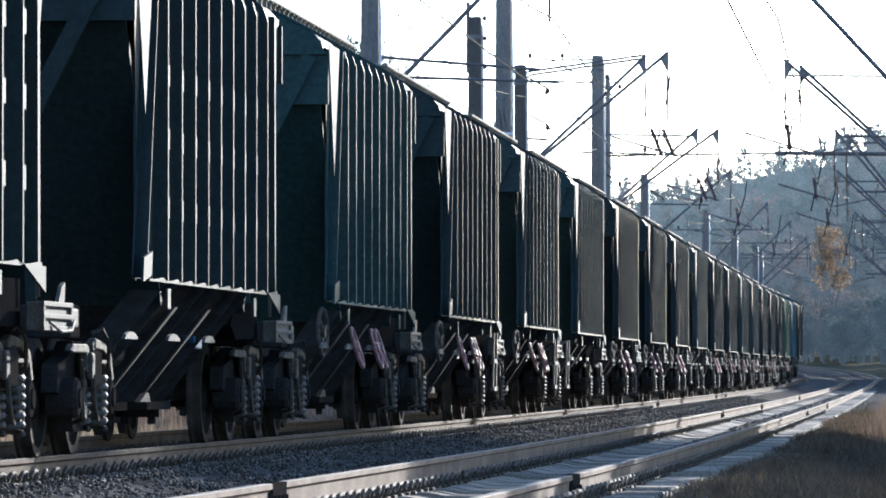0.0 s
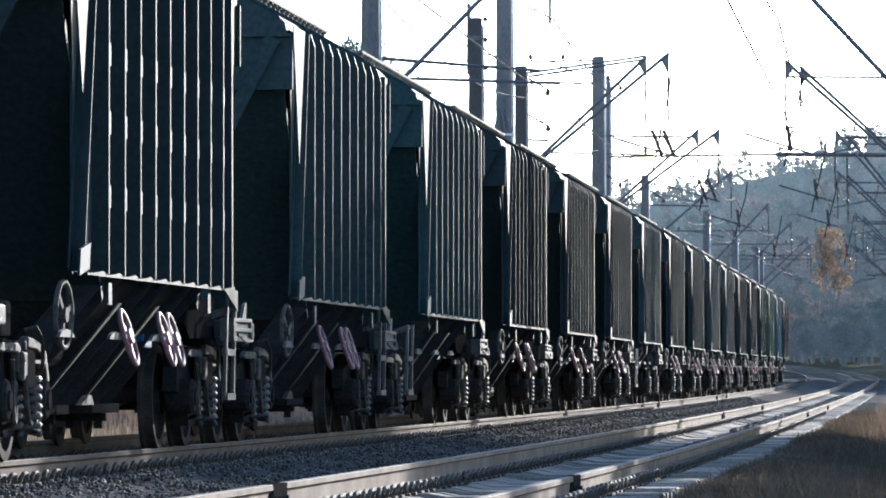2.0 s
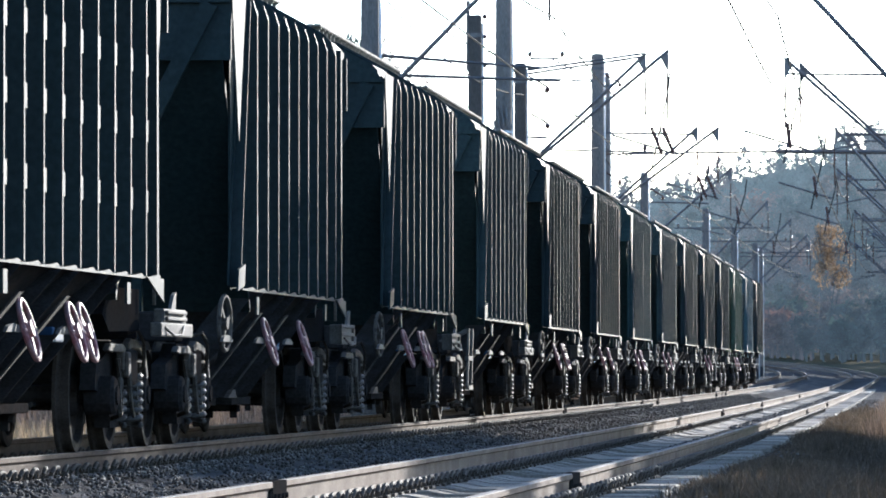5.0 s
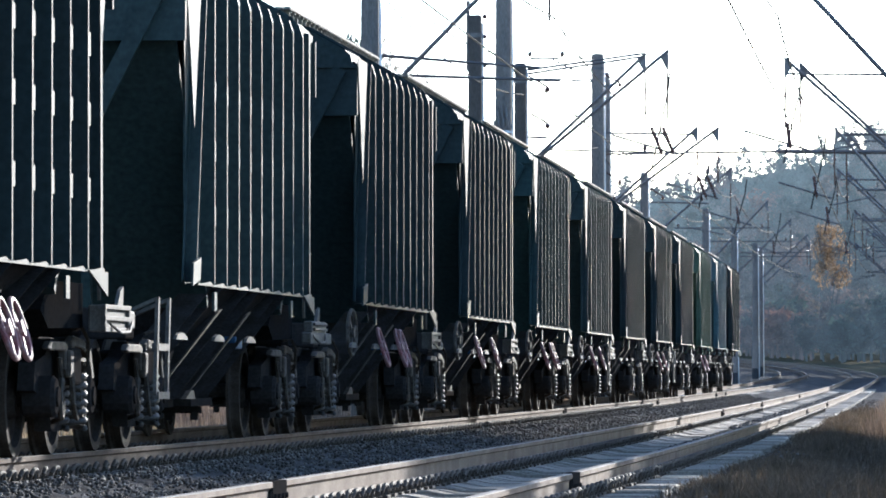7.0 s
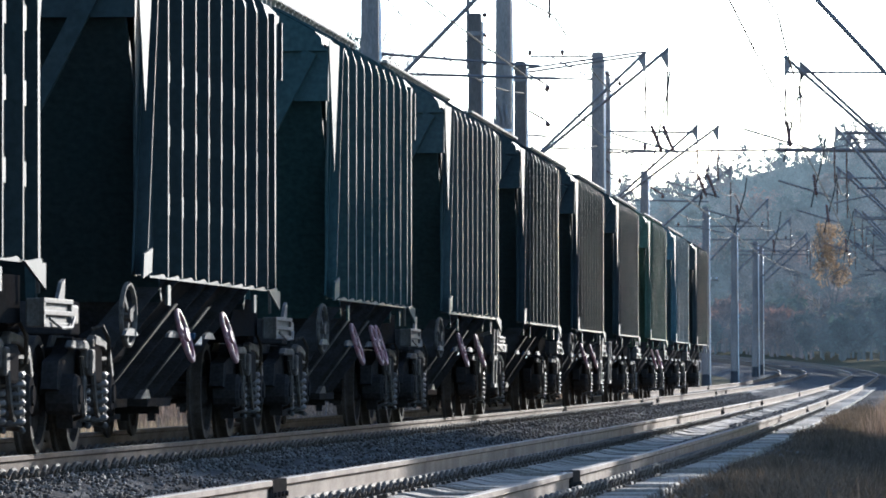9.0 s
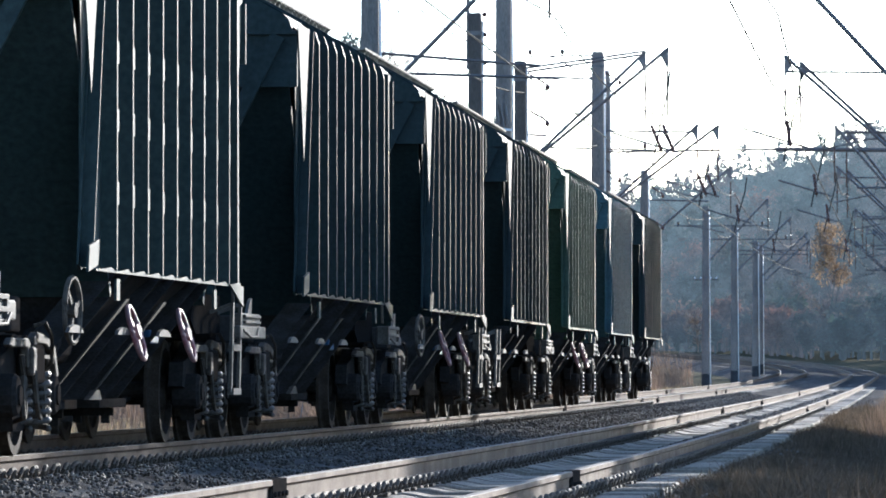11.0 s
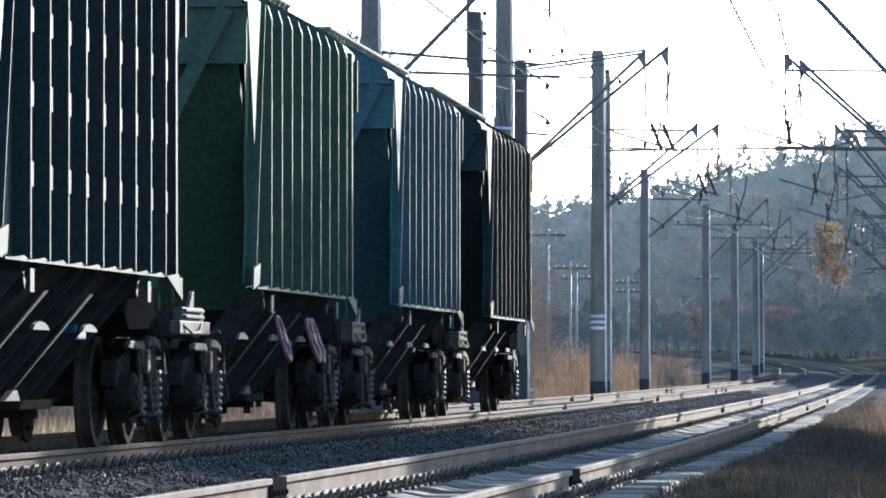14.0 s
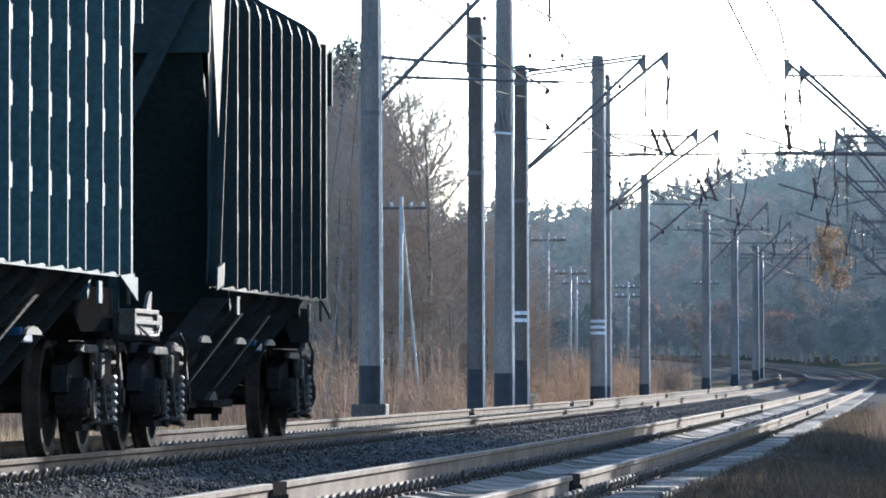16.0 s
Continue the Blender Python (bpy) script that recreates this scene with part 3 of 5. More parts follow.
def hopper_wagon():
    car = empty("hopper_wagon", Matrix(), "dark teal steel grain hopper wagon with ribbed sides", "wagon", "wagons of the train")
    P = PAINT["teal"]
    # sides
    for s in (-1, 1):
        out = [(-half_len(ZB), ZB), (half_len(ZB), ZB), (half_len(ZA) - 0.1, ZA), (YT - 0.5, ZT), (-YT + 0.5, ZT), (-half_len(ZA) + 0.1, ZA)]
        part("side_wall", slab(B(), out, s * (XP - 0.02), s * XP), P, car)
        for y in RIBS:
            bm = B()
            # hat-section rib, drawn in at the eaves
            for z0, z1, a, b in ((ZB, ZT - 0.10, XR, XR), (ZT - 0.10, ZT + 0.03, XR, XP + 0.085), (ZT + 0.03, ZT + 0.13, XP + 0.085, XP - 0.02)):
                vs = [bm.verts.new((s * x, y + d, z)) for z, x in ((z0, a), (z1, b)) for x, d in ((XP - 0.005, -0.045), (x, -0.025), (x, 0.025), (XP - 0.005, 0.045))]
                for q in ((0, 1, 5, 4), (1, 2, 6, 5), (2, 3, 7, 6), (3, 2, 1, 0), (4, 5, 6, 7)):
                    bm.faces.new([vs[i] for i in q])
            # tabs added to catch the sun, standing in for bright patches on the panels
            for z in (1.98, 2.56, 3.10):
                box(bm, (min(s * (XR - 0.04), s * (XR - 0.030)), y + 0.015, z), (max(s * (XR - 0.04), s * (XR - 0.030)), y + 0.30, z + 0.18))
            bmesh.ops.recalc_face_normals(bm, faces=bm.faces)
            part("rib", bm, P, car)
        for k in (-1, 1):
            # leaning end post and the flat corner plate outside it
            bm = B()
            lean = (YB - 0.04, YB - 0.10) if k > 0 else (YB + 0.22, YB - 0.55)
            if k > 0:
                beam(bm, (s * (XP + 0.05), k * lean[0], ZB), (s * (XP + 0.05), k * lean[1], ZT), 0.10, 0.09, (s, 0, 0))
            else:
                beam(bm, (s * (XP + 0.055), k * lean[0], ZB), (s * (XP + 0.055), k * lean[1], ZT), 0.025, 0.13, (s, 0, 0))
                beam(bm, (s * (XP + 0.01), k * lean[0], ZB), (s * (XP + 0.01), k * lean[1], ZT), 0.16, 0.02, (s, 0, 0))
            part("end_post", bm, P, car)
            tri = [(k * (YT + 0.01), ZT + 0.02), (k * (YB - 0.36), ZT + 0.02), (k * (half_len(ZA) + 0.0), ZA - 0.1)]
            plate = XP + (0.04 if k > 0 else 0.095)
            part("corner_plate", slab(B(), tri, s * (plate - 0.01), s * plate), P, car)
            if k < 0:
                continue
            g = [(k * (YB + 0.02), ZB - 0.01), (k * (YB - 0.95), ZB - 0.01), (k * (YB + 0.02), ZB - 0.20)]
            part("corner_gusset", slab(B(), g, s * (XR - 0.01), s * (XR + 0.01)), P, car)
        # scalloped flanges along the sill and under the eaves
        stops = [-YB] + RIBS + [YB]
        low, high = [(YB, ZB - 0.022), (-YB, ZB - 0.022)], [(YT - 0.1, ZT - 0.01), (-YT + 0.1, ZT - 0.01)]
        for y0, y1 in zip(stops, stops[1:]):
            for t in (0.0, 0.2, 0.4, 0.6, 0.8):
                low.append((y0 + (y1 - y0) * t, ZB - 0.006 + 0.04 * t ** 2))
                high.append((y0 + (y1 - y0) * t, ZT - 0.05 - 0.13 * abs(2 * t - 1) ** 2.2))
        low.append((YB, ZB + 0.02))
        high.append((YB, ZT - 0.1))
        part("side_sill", slab(B(), low, s * (XR - 0.035), s * (XR - 0.015)), P, car)
        part("eaves_flange", slab(B(), high, s * (XP + 0.02), s * (XP + 0.04)), P, car)
        for y in (-3.45, 2.6):
            part("sill_bracket", box(B(), (min(s * XR, s * (XR - 0.02)), y - 0.09, ZB - 0.24), (max(s * XR, s * (XR - 0.02)), y + 0.09, ZB - 0.07)), P, car)
    # ends: upright hood above, sloping sheet below
    for k in (-1, 1):
        eave = XP + 0.08
        hood = [(-eave, 3.54), (eave, 3.54), (eave, ZT - 0.05), (-eave, ZT - 0.05)]
        part("end_hood", slab(B(), hood, k * (YT - 0.09), k * (YT - 0.03), "y"), P, car)
        fascia = [(-eave, ZT - 0.09), (eave, ZT - 0.09)] + [(min(eave, max(-eave, x)), z - 0.01) for x, z in ROOF[::-1]]
        part("end_fascia", slab(B(), fascia, k * (YT - 0.04), k * (YT + 0.03), "y"), P, car)
        bm = B()
        slab(bm, [(k * (YT - 0.10), 3.60), (k * 2.9, 1.25), (k * 2.85, 1.30), (k * (YT - 0.16), 3.65)], -XP + 0.02, XP - 0.02)
        part("slope_sheet", bm, P, car)
        bm = B()
        for x in (-0.55, 0.55):
            beam(bm, (x, k * (YT - 0.14), 3.5), (x, k * 4.6, 1.15), 0.08, 0.12)
        part("slope_brace", bm, P, car)
        bm = beam(B(), (1.30, k * (YT + 0.0), ZT - 0.10), (0.22, k * (YT - 0.10), 2.0), 0.15, 0.07, (0, -k, 0))
        part("end_brace", bm, P, car)
        part("end_beam", box(B(), (-1.1, min(k * 5.6, k * 6.1), 0.95), (1.1, max(k * 5.6, k * 6.1), 1.22), 0.02), UNDER, car)
        if k > 0:
            bm = tube(B(), [(1.32, 4.75, 2.28), (1.32, 4.95, 2.34), (1.32, 5.2, 2.30), (1.32, 5.4, 2.12), (1.32, 5.55, 1.7), (1.32, 5.6, 1.24)], 0.016, 6)
            part("handrail", bm, DUST, car)
            side = [(3.25, 1.14), (3.65, 1.37), (5.38, 1.37), (5.38, 1.02), (3.65, 1.00)]
            part("end_platform", slab(B(), side, -1.22, 1.22), BLACK, car)
        bm = box(B(), (-0.12, min(k * 6.1, k * 6.85), 0.93), (0.12, max(k * 6.1, k * 6.85), 1.17), 0.03)
        box(bm, (-0.2, min(k * 6.85, k * 7.34), 0.9), (0.17, max(k * 6.85, k * 7.34), 1.2), 0.05)
        part("coupler", bm, UNDER, car)
        bm = tube(B(), [(0.35, k * 6.1, 0.9), (0.4, k * 6.6, 0.72), (0.35, k * 6.9, 0.45), (0.2, k * 7.25, 0.5)], 0.028, 6)
        part("brake_hose", bm, UNDER, car)
    # roof: sloping sides and a low crown, with hatches and running boards
    outl = ROOF + [(XP - 0.02, ZT - 0.06), (-XP + 0.02, ZT - 0.06)]
    part("roof", slab(B(), outl, -YT, YT, "y"), P, car)
    for y in RIBS:
        pts = [(x, y, z + 0.01) for x, z in ROOF[1:-1]]
        part("roof_rib", tube(B(), pts, 0.03, 5), P, car)
    for y in (-3.6, -1.2, 1.2, 3.6):
        bm = lathe(B(), [(0.34, 0.0), (0.34, 0.10), (0.32, 0.13), (0.0, 0.17)], 18, "z", (0.0, y, ZT + 0.50))
        beam(bm, (-0.40, y, ZT + 0.66), (0.40, y, ZT + 0.66), 0.05, 0.03)
        part("roof_hatch", bm, P, car)
    for s in (-1, 1):
        bm = B()
        for x in (0.53, 0.62, 0.71):
            beam(bm, (s * x, -YT - 0.05, ZT + 0.58), (s * x, YT + 0.05, ZT + 0.58), 0.075, 0.03)
        for i in range(25):
            y = -5.1 + i * 0.425
            beam(bm, (s * 0.50, y, ZT + 0.555), (s * 0.74, y, ZT + 0.555), 0.05, 0.03)
            beam(bm, (s * 0.70, y, ZT + 0.55), (s * 0.70, y, ZT + 0.44), 0.04, 0.04)
        part("running_board", bm, WALK, car, "pale slatted roof walkway")
    # underframe and funnel
    part("centre_sill", box(B(), (-0.25, -6.2, 0.90), (0.25, 6.2, 1.22), 0.02), UNDER, car)
    bm = B()
    for y0, y1 in ((-3.0, 0.1), (-0.1, 3.0)):
        a = [(-1.38, y0, 1.48), (1.38, y0, 1.48), (1.38, y1, 1.48), (-1.38, y1, 1.48)]
        m = (y0 + y1) / 2
        b = [(-0.48, m - 0.75, 0.42), (0.48, m - 0.75, 0.42), (0.48, m + 0.75, 0.42), (-0.48, m + 0.75, 0.42)]
        va, vb = [bm.verts.new(v) for v in a], [bm.verts.new(v) for v in b]
        bm.faces.new(va[::-1])
        bm.faces.new(vb)
        for i in range(4):
            bm.faces.new((va[i], va[(i + 1) % 4], vb[(i + 1) % 4], vb[i]))
    bmesh.ops.recalc_face_normals(bm, faces=bm.faces)
    part("discharge_funnel", bm, UNDER, car)
    for s in (-1, 1):
        for y in (-2.9, -2.2, -0.3, 0.6, 2.15, 2.9):
            bm = B()
            fin = [(1.44, y, 1.44), (0.89, y - 2.0, 0.42), (0.62, y - 2.0, 0.42), (1.17, y, 1.44)]
            lower = [bm.verts.new((s * a, b, c)) for a, b, c in fin]
            upper = [bm.verts.new((s * a, b + 0.016, c)) for a, b, c in fin]
            bm.faces.new(lower)
            bm.faces.new(upper[::-1])
            for i in range(4):
                bm.faces.new((lower[i], upper[i], upper[(i + 1) % 4], lower[(i + 1) % 4]))
            bmesh.ops.recalc_face_normals(bm, faces=bm.faces)
            part("funnel_rib", bm, UNDER2, car)
        for y in (-1.4, 0.85):
            # tapered stiffener, broad at the top, with a small shoe at its foot
            bm = slab(B(), [(y - 0.36, -0.16), (y - 0.18, -0.16), (y - 1.67, -1.0), (y - 1.69, -1.0)], 0.0, 0.02)
            bmesh.ops.scale(bm, vec=(1, 1, 1.06), verts=bm.verts)
            for v in bm.verts:
                v.co.x, v.co.z = s * (1.42 + v.co.x + 0.47 * v.co.z), 1.40 + 0.88 * v.co.z
            bmesh.ops.recalc_face_normals(bm, faces=bm.faces)
            part("chute_stiffener", bm, DUST, car)
            part("chute_shoe", slab(B(), [(y - 2.2, 0.42), (y - 1.5, 0.42), (y - 1.62, 0.50), (y - 1.8, 0.50)], s * 0.94, s * 0.99), DUST, car)
        for y in (-5.1, -2.5, -0.1):
            bm = slab(B(), [(y - 0.38, 0.95), (y + 0.38, 0.95), (y + 0.33, 0.975), (y + 0.16, 1.005), (y - 0.08, 1.012), (y - 0.28, 0.99)], s * 1.42, s * 1.45)
            part("lever_plate", bm, PALE, car, "pale lever guard plate")
    for y in (-1.45, 1.45):
        bm = box(B(), (-0.78, y - 0.8, 0.34), (0.78, y + 0.8, 0.42), 0.01)
        part("discharge_gate", bm, UNDER, car)
        bm = beam(B(), (-0.7, y + 0.55, 0.30), (0.7, y + 0.55, 0.30), 0.07, 0.07)
        for k in range(6):
            beam(bm, (-0.62 + 0.25 * k, y + 0.55, 0.34), (-0.62 + 0.25 * k, y + 0.55, 0.20), 0.07, 0.07)
        beam(bm, (0.2, y + 0.2, 0.26), (0.2, y + 1.3, 0.26), 0.06, 0.10)
        part("gate_rack", bm, UNDER, car)
    for s in (-1, 1):
        part("post_foot", slab(B(), [(-YB - 0.62, ZB - 0.04), (-YB - 0.12, ZB + 0.02), (-YB - 0.06, ZB + 0.22), (-YB - 0.56, ZB + 0.16)], s * XR, s * (XR + 0.02)), P, car)
    bm = box(B(), (1.02, 1.2, 0.90), (1.14, 1.75, 1.02), 0.015)
    part("air_valve", bm, BLUEBOX, car, "pale blue brake valve box")
    bm = lathe(B(), [(0.0, -0.4), (0.16, -0.38), (0.16, 0.38), (0.0, 0.4)], 14, "y", (0.9, -3.1, 0.86))
    part("air_reservoir", bm, UNDER, car)
    for y in (-BASE / 2, BASE / 2):
        bogie(car, y)
    return car


def step_ladder(car, k):
    """Steps hung from the corner of the platform."""
    y0, y1 = (5.75, 6.45) if k < 0 else (4.75, 5.35)
    top = empty("step_ladder", Matrix.Translation((1.40, k * y0, 0.47)), "pale dusty steel step ladder", "")
    top.parent = car
    w = k * (y1 - y0)
    for y in (0, w):
        part("stile", beam(B(), (0.02, y, 0.83), (0, y, 0), 0.03, 0.09, (0, 1, 0)), PALE, top)
        part("bracket", beam(B(), (0, y, 0.81), (-0.4, y - 0.2 * k, 0.65), 0.03, 0.03), PALE, top)
    for z in (0, 0.41):
        part("tread", beam(B(), (0, 0, z), (0, w, z), 0.06, 0.06), PALE, top)


def equipment_box(car, stepped):
    """Grey brake-gear box on the far platform: slotted, or stepped on some wagons."""
    if stepped:
        bm = box(B(), (1.34, 5.2, 0.97), (1.44, 7.2, 1.09), 0.015)
        box(bm, (1.33, 5.5, 1.08), (1.42, 6.9, 1.21), 0.015)
        for z in (1.11, 1.165):
            box(bm, (1.41, 5.55, z), (1.45, 6.75, z + 0.03), 0.008)
    else:
        bm = box(B(), (1.30, 5.15, 0.985), (1.41, 6.55, 1.20), 0.012)
        for z in (0.985, 1.075, 1.165):
            box(bm, (1.40, 5.15, z), (1.44, 6.55, z + 0.038), 0.006)
        for y in (5.15, 6.47):
            box(bm, (1.40, y, 0.99), (1.438, y + 0.08, 1.198), 0.006)
        box(bm, (1.28, 6.62, 1.02), (1.38, 7.2, 1.17), 0.02)
        beam(bm, (1.36, 6.4, 1.1), (1.34, 6.8, 1.1), 0.05, 0.06)
    tube(bm, [(1.44, 5.4, 1.05), (1.48, 5.7, 0.98), (1.48, 6.2, 0.99), (1.44, 6.6, 1.07)], 0.012, 5)
    slab(bm, [(6.0, 1.20), (6.3, 1.20), (6.34, 1.36), (6.18, 1.33)], 1.38, 1.41)
    part("equipment_box", bm, PALE, car, "pale grey ridged equipment box")


proto = hopper_wagon()
wheels_of = {}
LOOKS = ["navy", "blue", "green", "navy", "navy", "navy", "grey", "teal", "navy", "navy", "grey", "navy", "navy", "navy", "teal", "grey", "navy", "teal", "navy", "navy"]
WORDS = {"navy": "blackish blue-green", "teal": "dark teal", "green": "bottle-green", "blue": "deep blue", "grey": "dull grey-green"}
WITH_WHEELS = {2, 4, 6, 7, 8, 9, 11, 12, 13, 15, 16, 17}
wagons = []
for i in range(20):
    car = proto if i == 0 else copy_thing(proto, Matrix())
    wagons.append(car)
for i, car in enumerate(wagons):
    car["label"] = WORDS[LOOKS[i]] + " steel grain hopper wagon with ribbed sides"
    for ob in car.children:
        if ob.type == "MESH" and ob.data.materials and ob.data.materials[0] == PAINT["teal"]:
            ob.material_slots[0].link = "OBJECT"
            ob.material_slots[0].material = PAINT[LOOKS[i]]
    if i:
        equipment_box(car, i in (3, 6, 10, 13))
    if i in (3, 10, 14):
        step_ladder(car, -1)
    if i in (4, 6, 15, 16):
        step_ladder(car, 1)
    if i in WITH_WHEELS:
        handwheel(car, 1.50, -2.2, 0.97, 0.225)
        if i == 2:
            handwheel(car, 1.50, 0.5, 0.97, 0.225)
            handwheel(car, 1.50, 0.9, 0.97, 0.225)
            continue
        if i % 2 or i == 16:
            handwheel(car, 1.50, 0.05, 0.97, 0.225)
            handwheel(car, 1.50, 0.6, 0.97, 0.225)
        else:
            handwheel(car, 1.50, 0.9, 0.97, 0.225)
        handwheel(car, 1.42, -5.1, 1.12, 0.25, 0, -5, DUST)


def tip(t):
    """How far along the line the last wagon's lower far corner is at t seconds."""
    u = 16 - t
    return 61.62 + 16.054 * u + 0.5 * 0.0262 * u * u


def wagon_pose(i, t):
    s = tip(t) - YB - i * L_CAR
    a, b = along(s - BASE / 2), along(s + BASE / 2)
    p, q = Vector((cx(a), a, cz(a))), Vector((cx(b), b, cz(b)))
    d = (q - p).normalized()
    rz = math.degrees(math.atan2(-d.x, d.y))
    return pose(*((p + q) / 2), math.degrees(math.asin(d.z)), 0, rz)


def wheel_pose(y, t):
    return Matrix.Translation((0, y, 0.475)) @ Matrix.Rotation(tip(t) / 0.475, 4, "X")


def motions():
    for i, car in enumerate(wagons):
        walk(car, [(t / 2, wagon_pose(i, t / 2)) for t in range(33)])
    for k in (-0.925, 0.925):
        turns = [(f / FPS, wheel_pose(k, f / FPS)) for f in range(481)]
        for car in wagons:
            for b in car.children:
                for w in b.children:
                    if w.name.startswith("wheelset") and w.location.y * k > 0:
                        walk(w, turns)

# ---------- overhead line ----------
def catenary_pole(x, y, h, r0, r1, tar=1.2, foot=False, bands=0, dark=False, label="tall grey concrete catenary pole with a tarred foot"):
    g = ground_z(x, y)
    p = empty("catenary_pole", Matrix.Translation((x, y, g)), label, "pole", "catenary poles")
    top = h - g
    rim = lambda z: r0 + (r1 - r0) * z / top
    part("shaft", lathe(B(), [(rim(tar), tar), (rim(top), top - 0.03), (rim(top) - 0.03, top)], 24), BROWN if dark else CONCRETE, p, smooth=False)
    part("tarred_foot", lathe(B(), [(r0 + 0.004, -0.3), (rim(tar) + 0.004, tar)], 24), TAR, p, "black tarred foot")
    if foot:
        part("footing", box(B(), (-r0 - 0.11, -r0 - 0.1, -0.4), (r0 + 0.13, r0 + 0.1, 0.74), 0.03), BROWN, p, "weathered concrete footing")
    for i in range(bands):
        z = (1.0 if tar > 1 else tar) + 1.75 + i * 0.2
        part("white_band", lathe(B(), [(rim(z) + 0.004, z), (rim(z) + 0.004, z + 0.1)], 24), WHITE, p)
    for z in (top * 0.62, top - 0.5):
        part("clamp", lathe(B(), [(rim(z) + 0.025, z - 0.05), (rim(z) + 0.025, z + 0.05)], 16), STEEL, p)
    part("earth_wire", tube(B(), [(rim(top * t) + 0.03, -0.03, top * t) for t in (0.98, 0.7, 0.4, 0.1, 0.0)], 0.028, 8), CONDUIT, p, "pale painted earthing conduit", smooth=True)
    return p


def strut(p, side, z0, reach, z1, dy=0.0, hang=True):
    """A raking bracket arm with its beak plate."""
    a, b = (side * 0.16, dy, z0), (side * reach, dy, z1)
    bm = tube(B(), [a, b], 0.045, 8)
    part("bracket_arm", bm, STEEL, p)
    d = (Vector(b) - Vector(a)).normalized()
    q = Vector(b) - d * 0.3
    bm = slab(B(), [(b[0], b[2]), (q.x, q.z), (q.x + side * 0.22, q.z - 0.42)], dy - 0.02, dy + 0.02, "y")
    part("beak_plate", bm, STEEL, p)
    if not hang:
        return
    bm = tube(B(), [(q.x + side * 0.2, dy, q.z - 0.42), (q.x + side * 0.2, dy, q.z - 0.75)], 0.028, 5)
    for i in range(2):
        lathe(bm, [(0.03, -0.03), (0.06, -0.01), (0.03, 0.025)], 10, "z", (q.x + side * 0.2, dy, q.z - 0.78 - i * 0.07))
    tube(bm, [(q.x + side * 0.2, dy, q.z - 0.7), (q.x + side * 0.2, dy, q.z - 1.7)], 0.028, 5)
    part("insulator_string", bm, PORCELAIN, p, "brown disc insulator string")


def tie(p, x0, z0, x1, z1, r=0.034, dy=0.0, name="tie_rod"):
    part(name, tube(B(), [(x0, dy, z0), (x1, dy, z1)], r, 6), STEEL, p)


def lever(p, side, z, reach):
    """Steady arm that holds the contact wire."""
    bm = tube(B(), [(side * reach, 0, z), (side * (reach - 1.4), 0, z + 0.28), (side * (reach - 1.5), 0, z + 0.75)], 0.025, 6)
    part("steady_arm", bm, STEEL, p)


POLES = [  # x, y, top, radius below, radius above, tar, footing, bands
    (-13.02, 116, 9.9, 0.225, 0.17, 1.5, True, 0),
    (-13.55, 144, 9.54, 0.20, 0.165, 1.45, False, 0),
    (-13.74, 154, 12.0, 0.25, 0.20, 1.35, False, 0),
    (-13.81, 160, 9.2, 0.20, 0.16, 1.7, False, 2),
    (-14.46, 198, 11.54, 0.26, 0.20, 0.9, False, 3),
    (-15.39, 215, 11.79, 0.16, 0.13, 0.9, False, 0),
    (-15.29, 235, 8.80, 0.20, 0.15, 0.9, False, 0),
    (-16.37, 300, 9.2, 0.22, 0.16, 1.0, False, 0),
    (-16.40, 330, 9.0, 0.22, 0.16, 1.0, False, 0),
    (-16.60, 360, 8.8, 0.22, 0.16, 1.0, False, 0),
    (-16.85, 372, 8.7, 0.22, 0.16, 1.0, False, 0),
]
left = []
for x, y, h, r0, r1, tar, foot, bands in POLES:
    dark = y in (144, 160)
    words = "tall dark brown weathered catenary pole with a tarred foot" if dark else "tall grey concrete catenary pole with a tarred foot"
    left.append(catenary_pole(x, y, h, r0, r1, tar, foot, bands, dark, words))


def up(i, z):
    return z - left[i].matrix_basis.translation.z


strut(left[0], 1, up(0, 6.1), 3.6, up(0, 9.6))
tie(left[0], 0.15, up(0, 7.02), 3.4, up(0, 6.75))
tie(left[0], 0.5, up(0, 6.62), 3.8, up(0, 6.5))
strut(left[3], 1, up(3, 6.35), 3.45, up(3, 9.45))
strut(left[3], 1, up(3, 6.35), 4.05, up(3, 9.56), dy=0.4)
tie(left[3], 0.1, up(3, 9.0), 3.4, up(3, 9.45))
tie(left[3], 0.1, up(3, 8.92), 3.3, up(3, 9.38), dy=0.4)
tie(left[3], -0.1, up(3, 7.2), 0.75, up(3, 7.15), 0.035, name="cross_arm")
strut(left[4], 1, up(4, 6.15), 3.4, up(4, 9.05))
strut(left[4], 1, up(4, 6.15), 4.1, up(4, 9.05), dy=0.4)
tie(left[4], 0.2, up(4, 8.86), 3.3, up(4, 8.80), 0.04)
tie(left[4], -1.9, up(4, 8.3), 1.9, up(4, 8.2), 0.035, name="cross_arm")
tie(left[4], -2.3, up(4, 11.4), -0.1, up(4, 11.4), 0.035, name="cross_arm")
tie(left[4], -1.8, up(4, 10.7), -0.1, up(4, 10.6), 0.035, name="cross_arm")
tie(left[4], -1.6, up(4, 11.4), -0.2, up(4, 10.65), 0.03)
lever(left[4], 1, up(4, 6.6), 3.4)
strut(left[6], 1, up(6, 6.05), 3.5, up(6, 8.95))
tie(left[6], -1.4, up(6, 7.65), 2.6, up(6, 7.55), 0.035, name="cross_arm")
lever(left[6], 1, up(6, 6.3), 3.2)
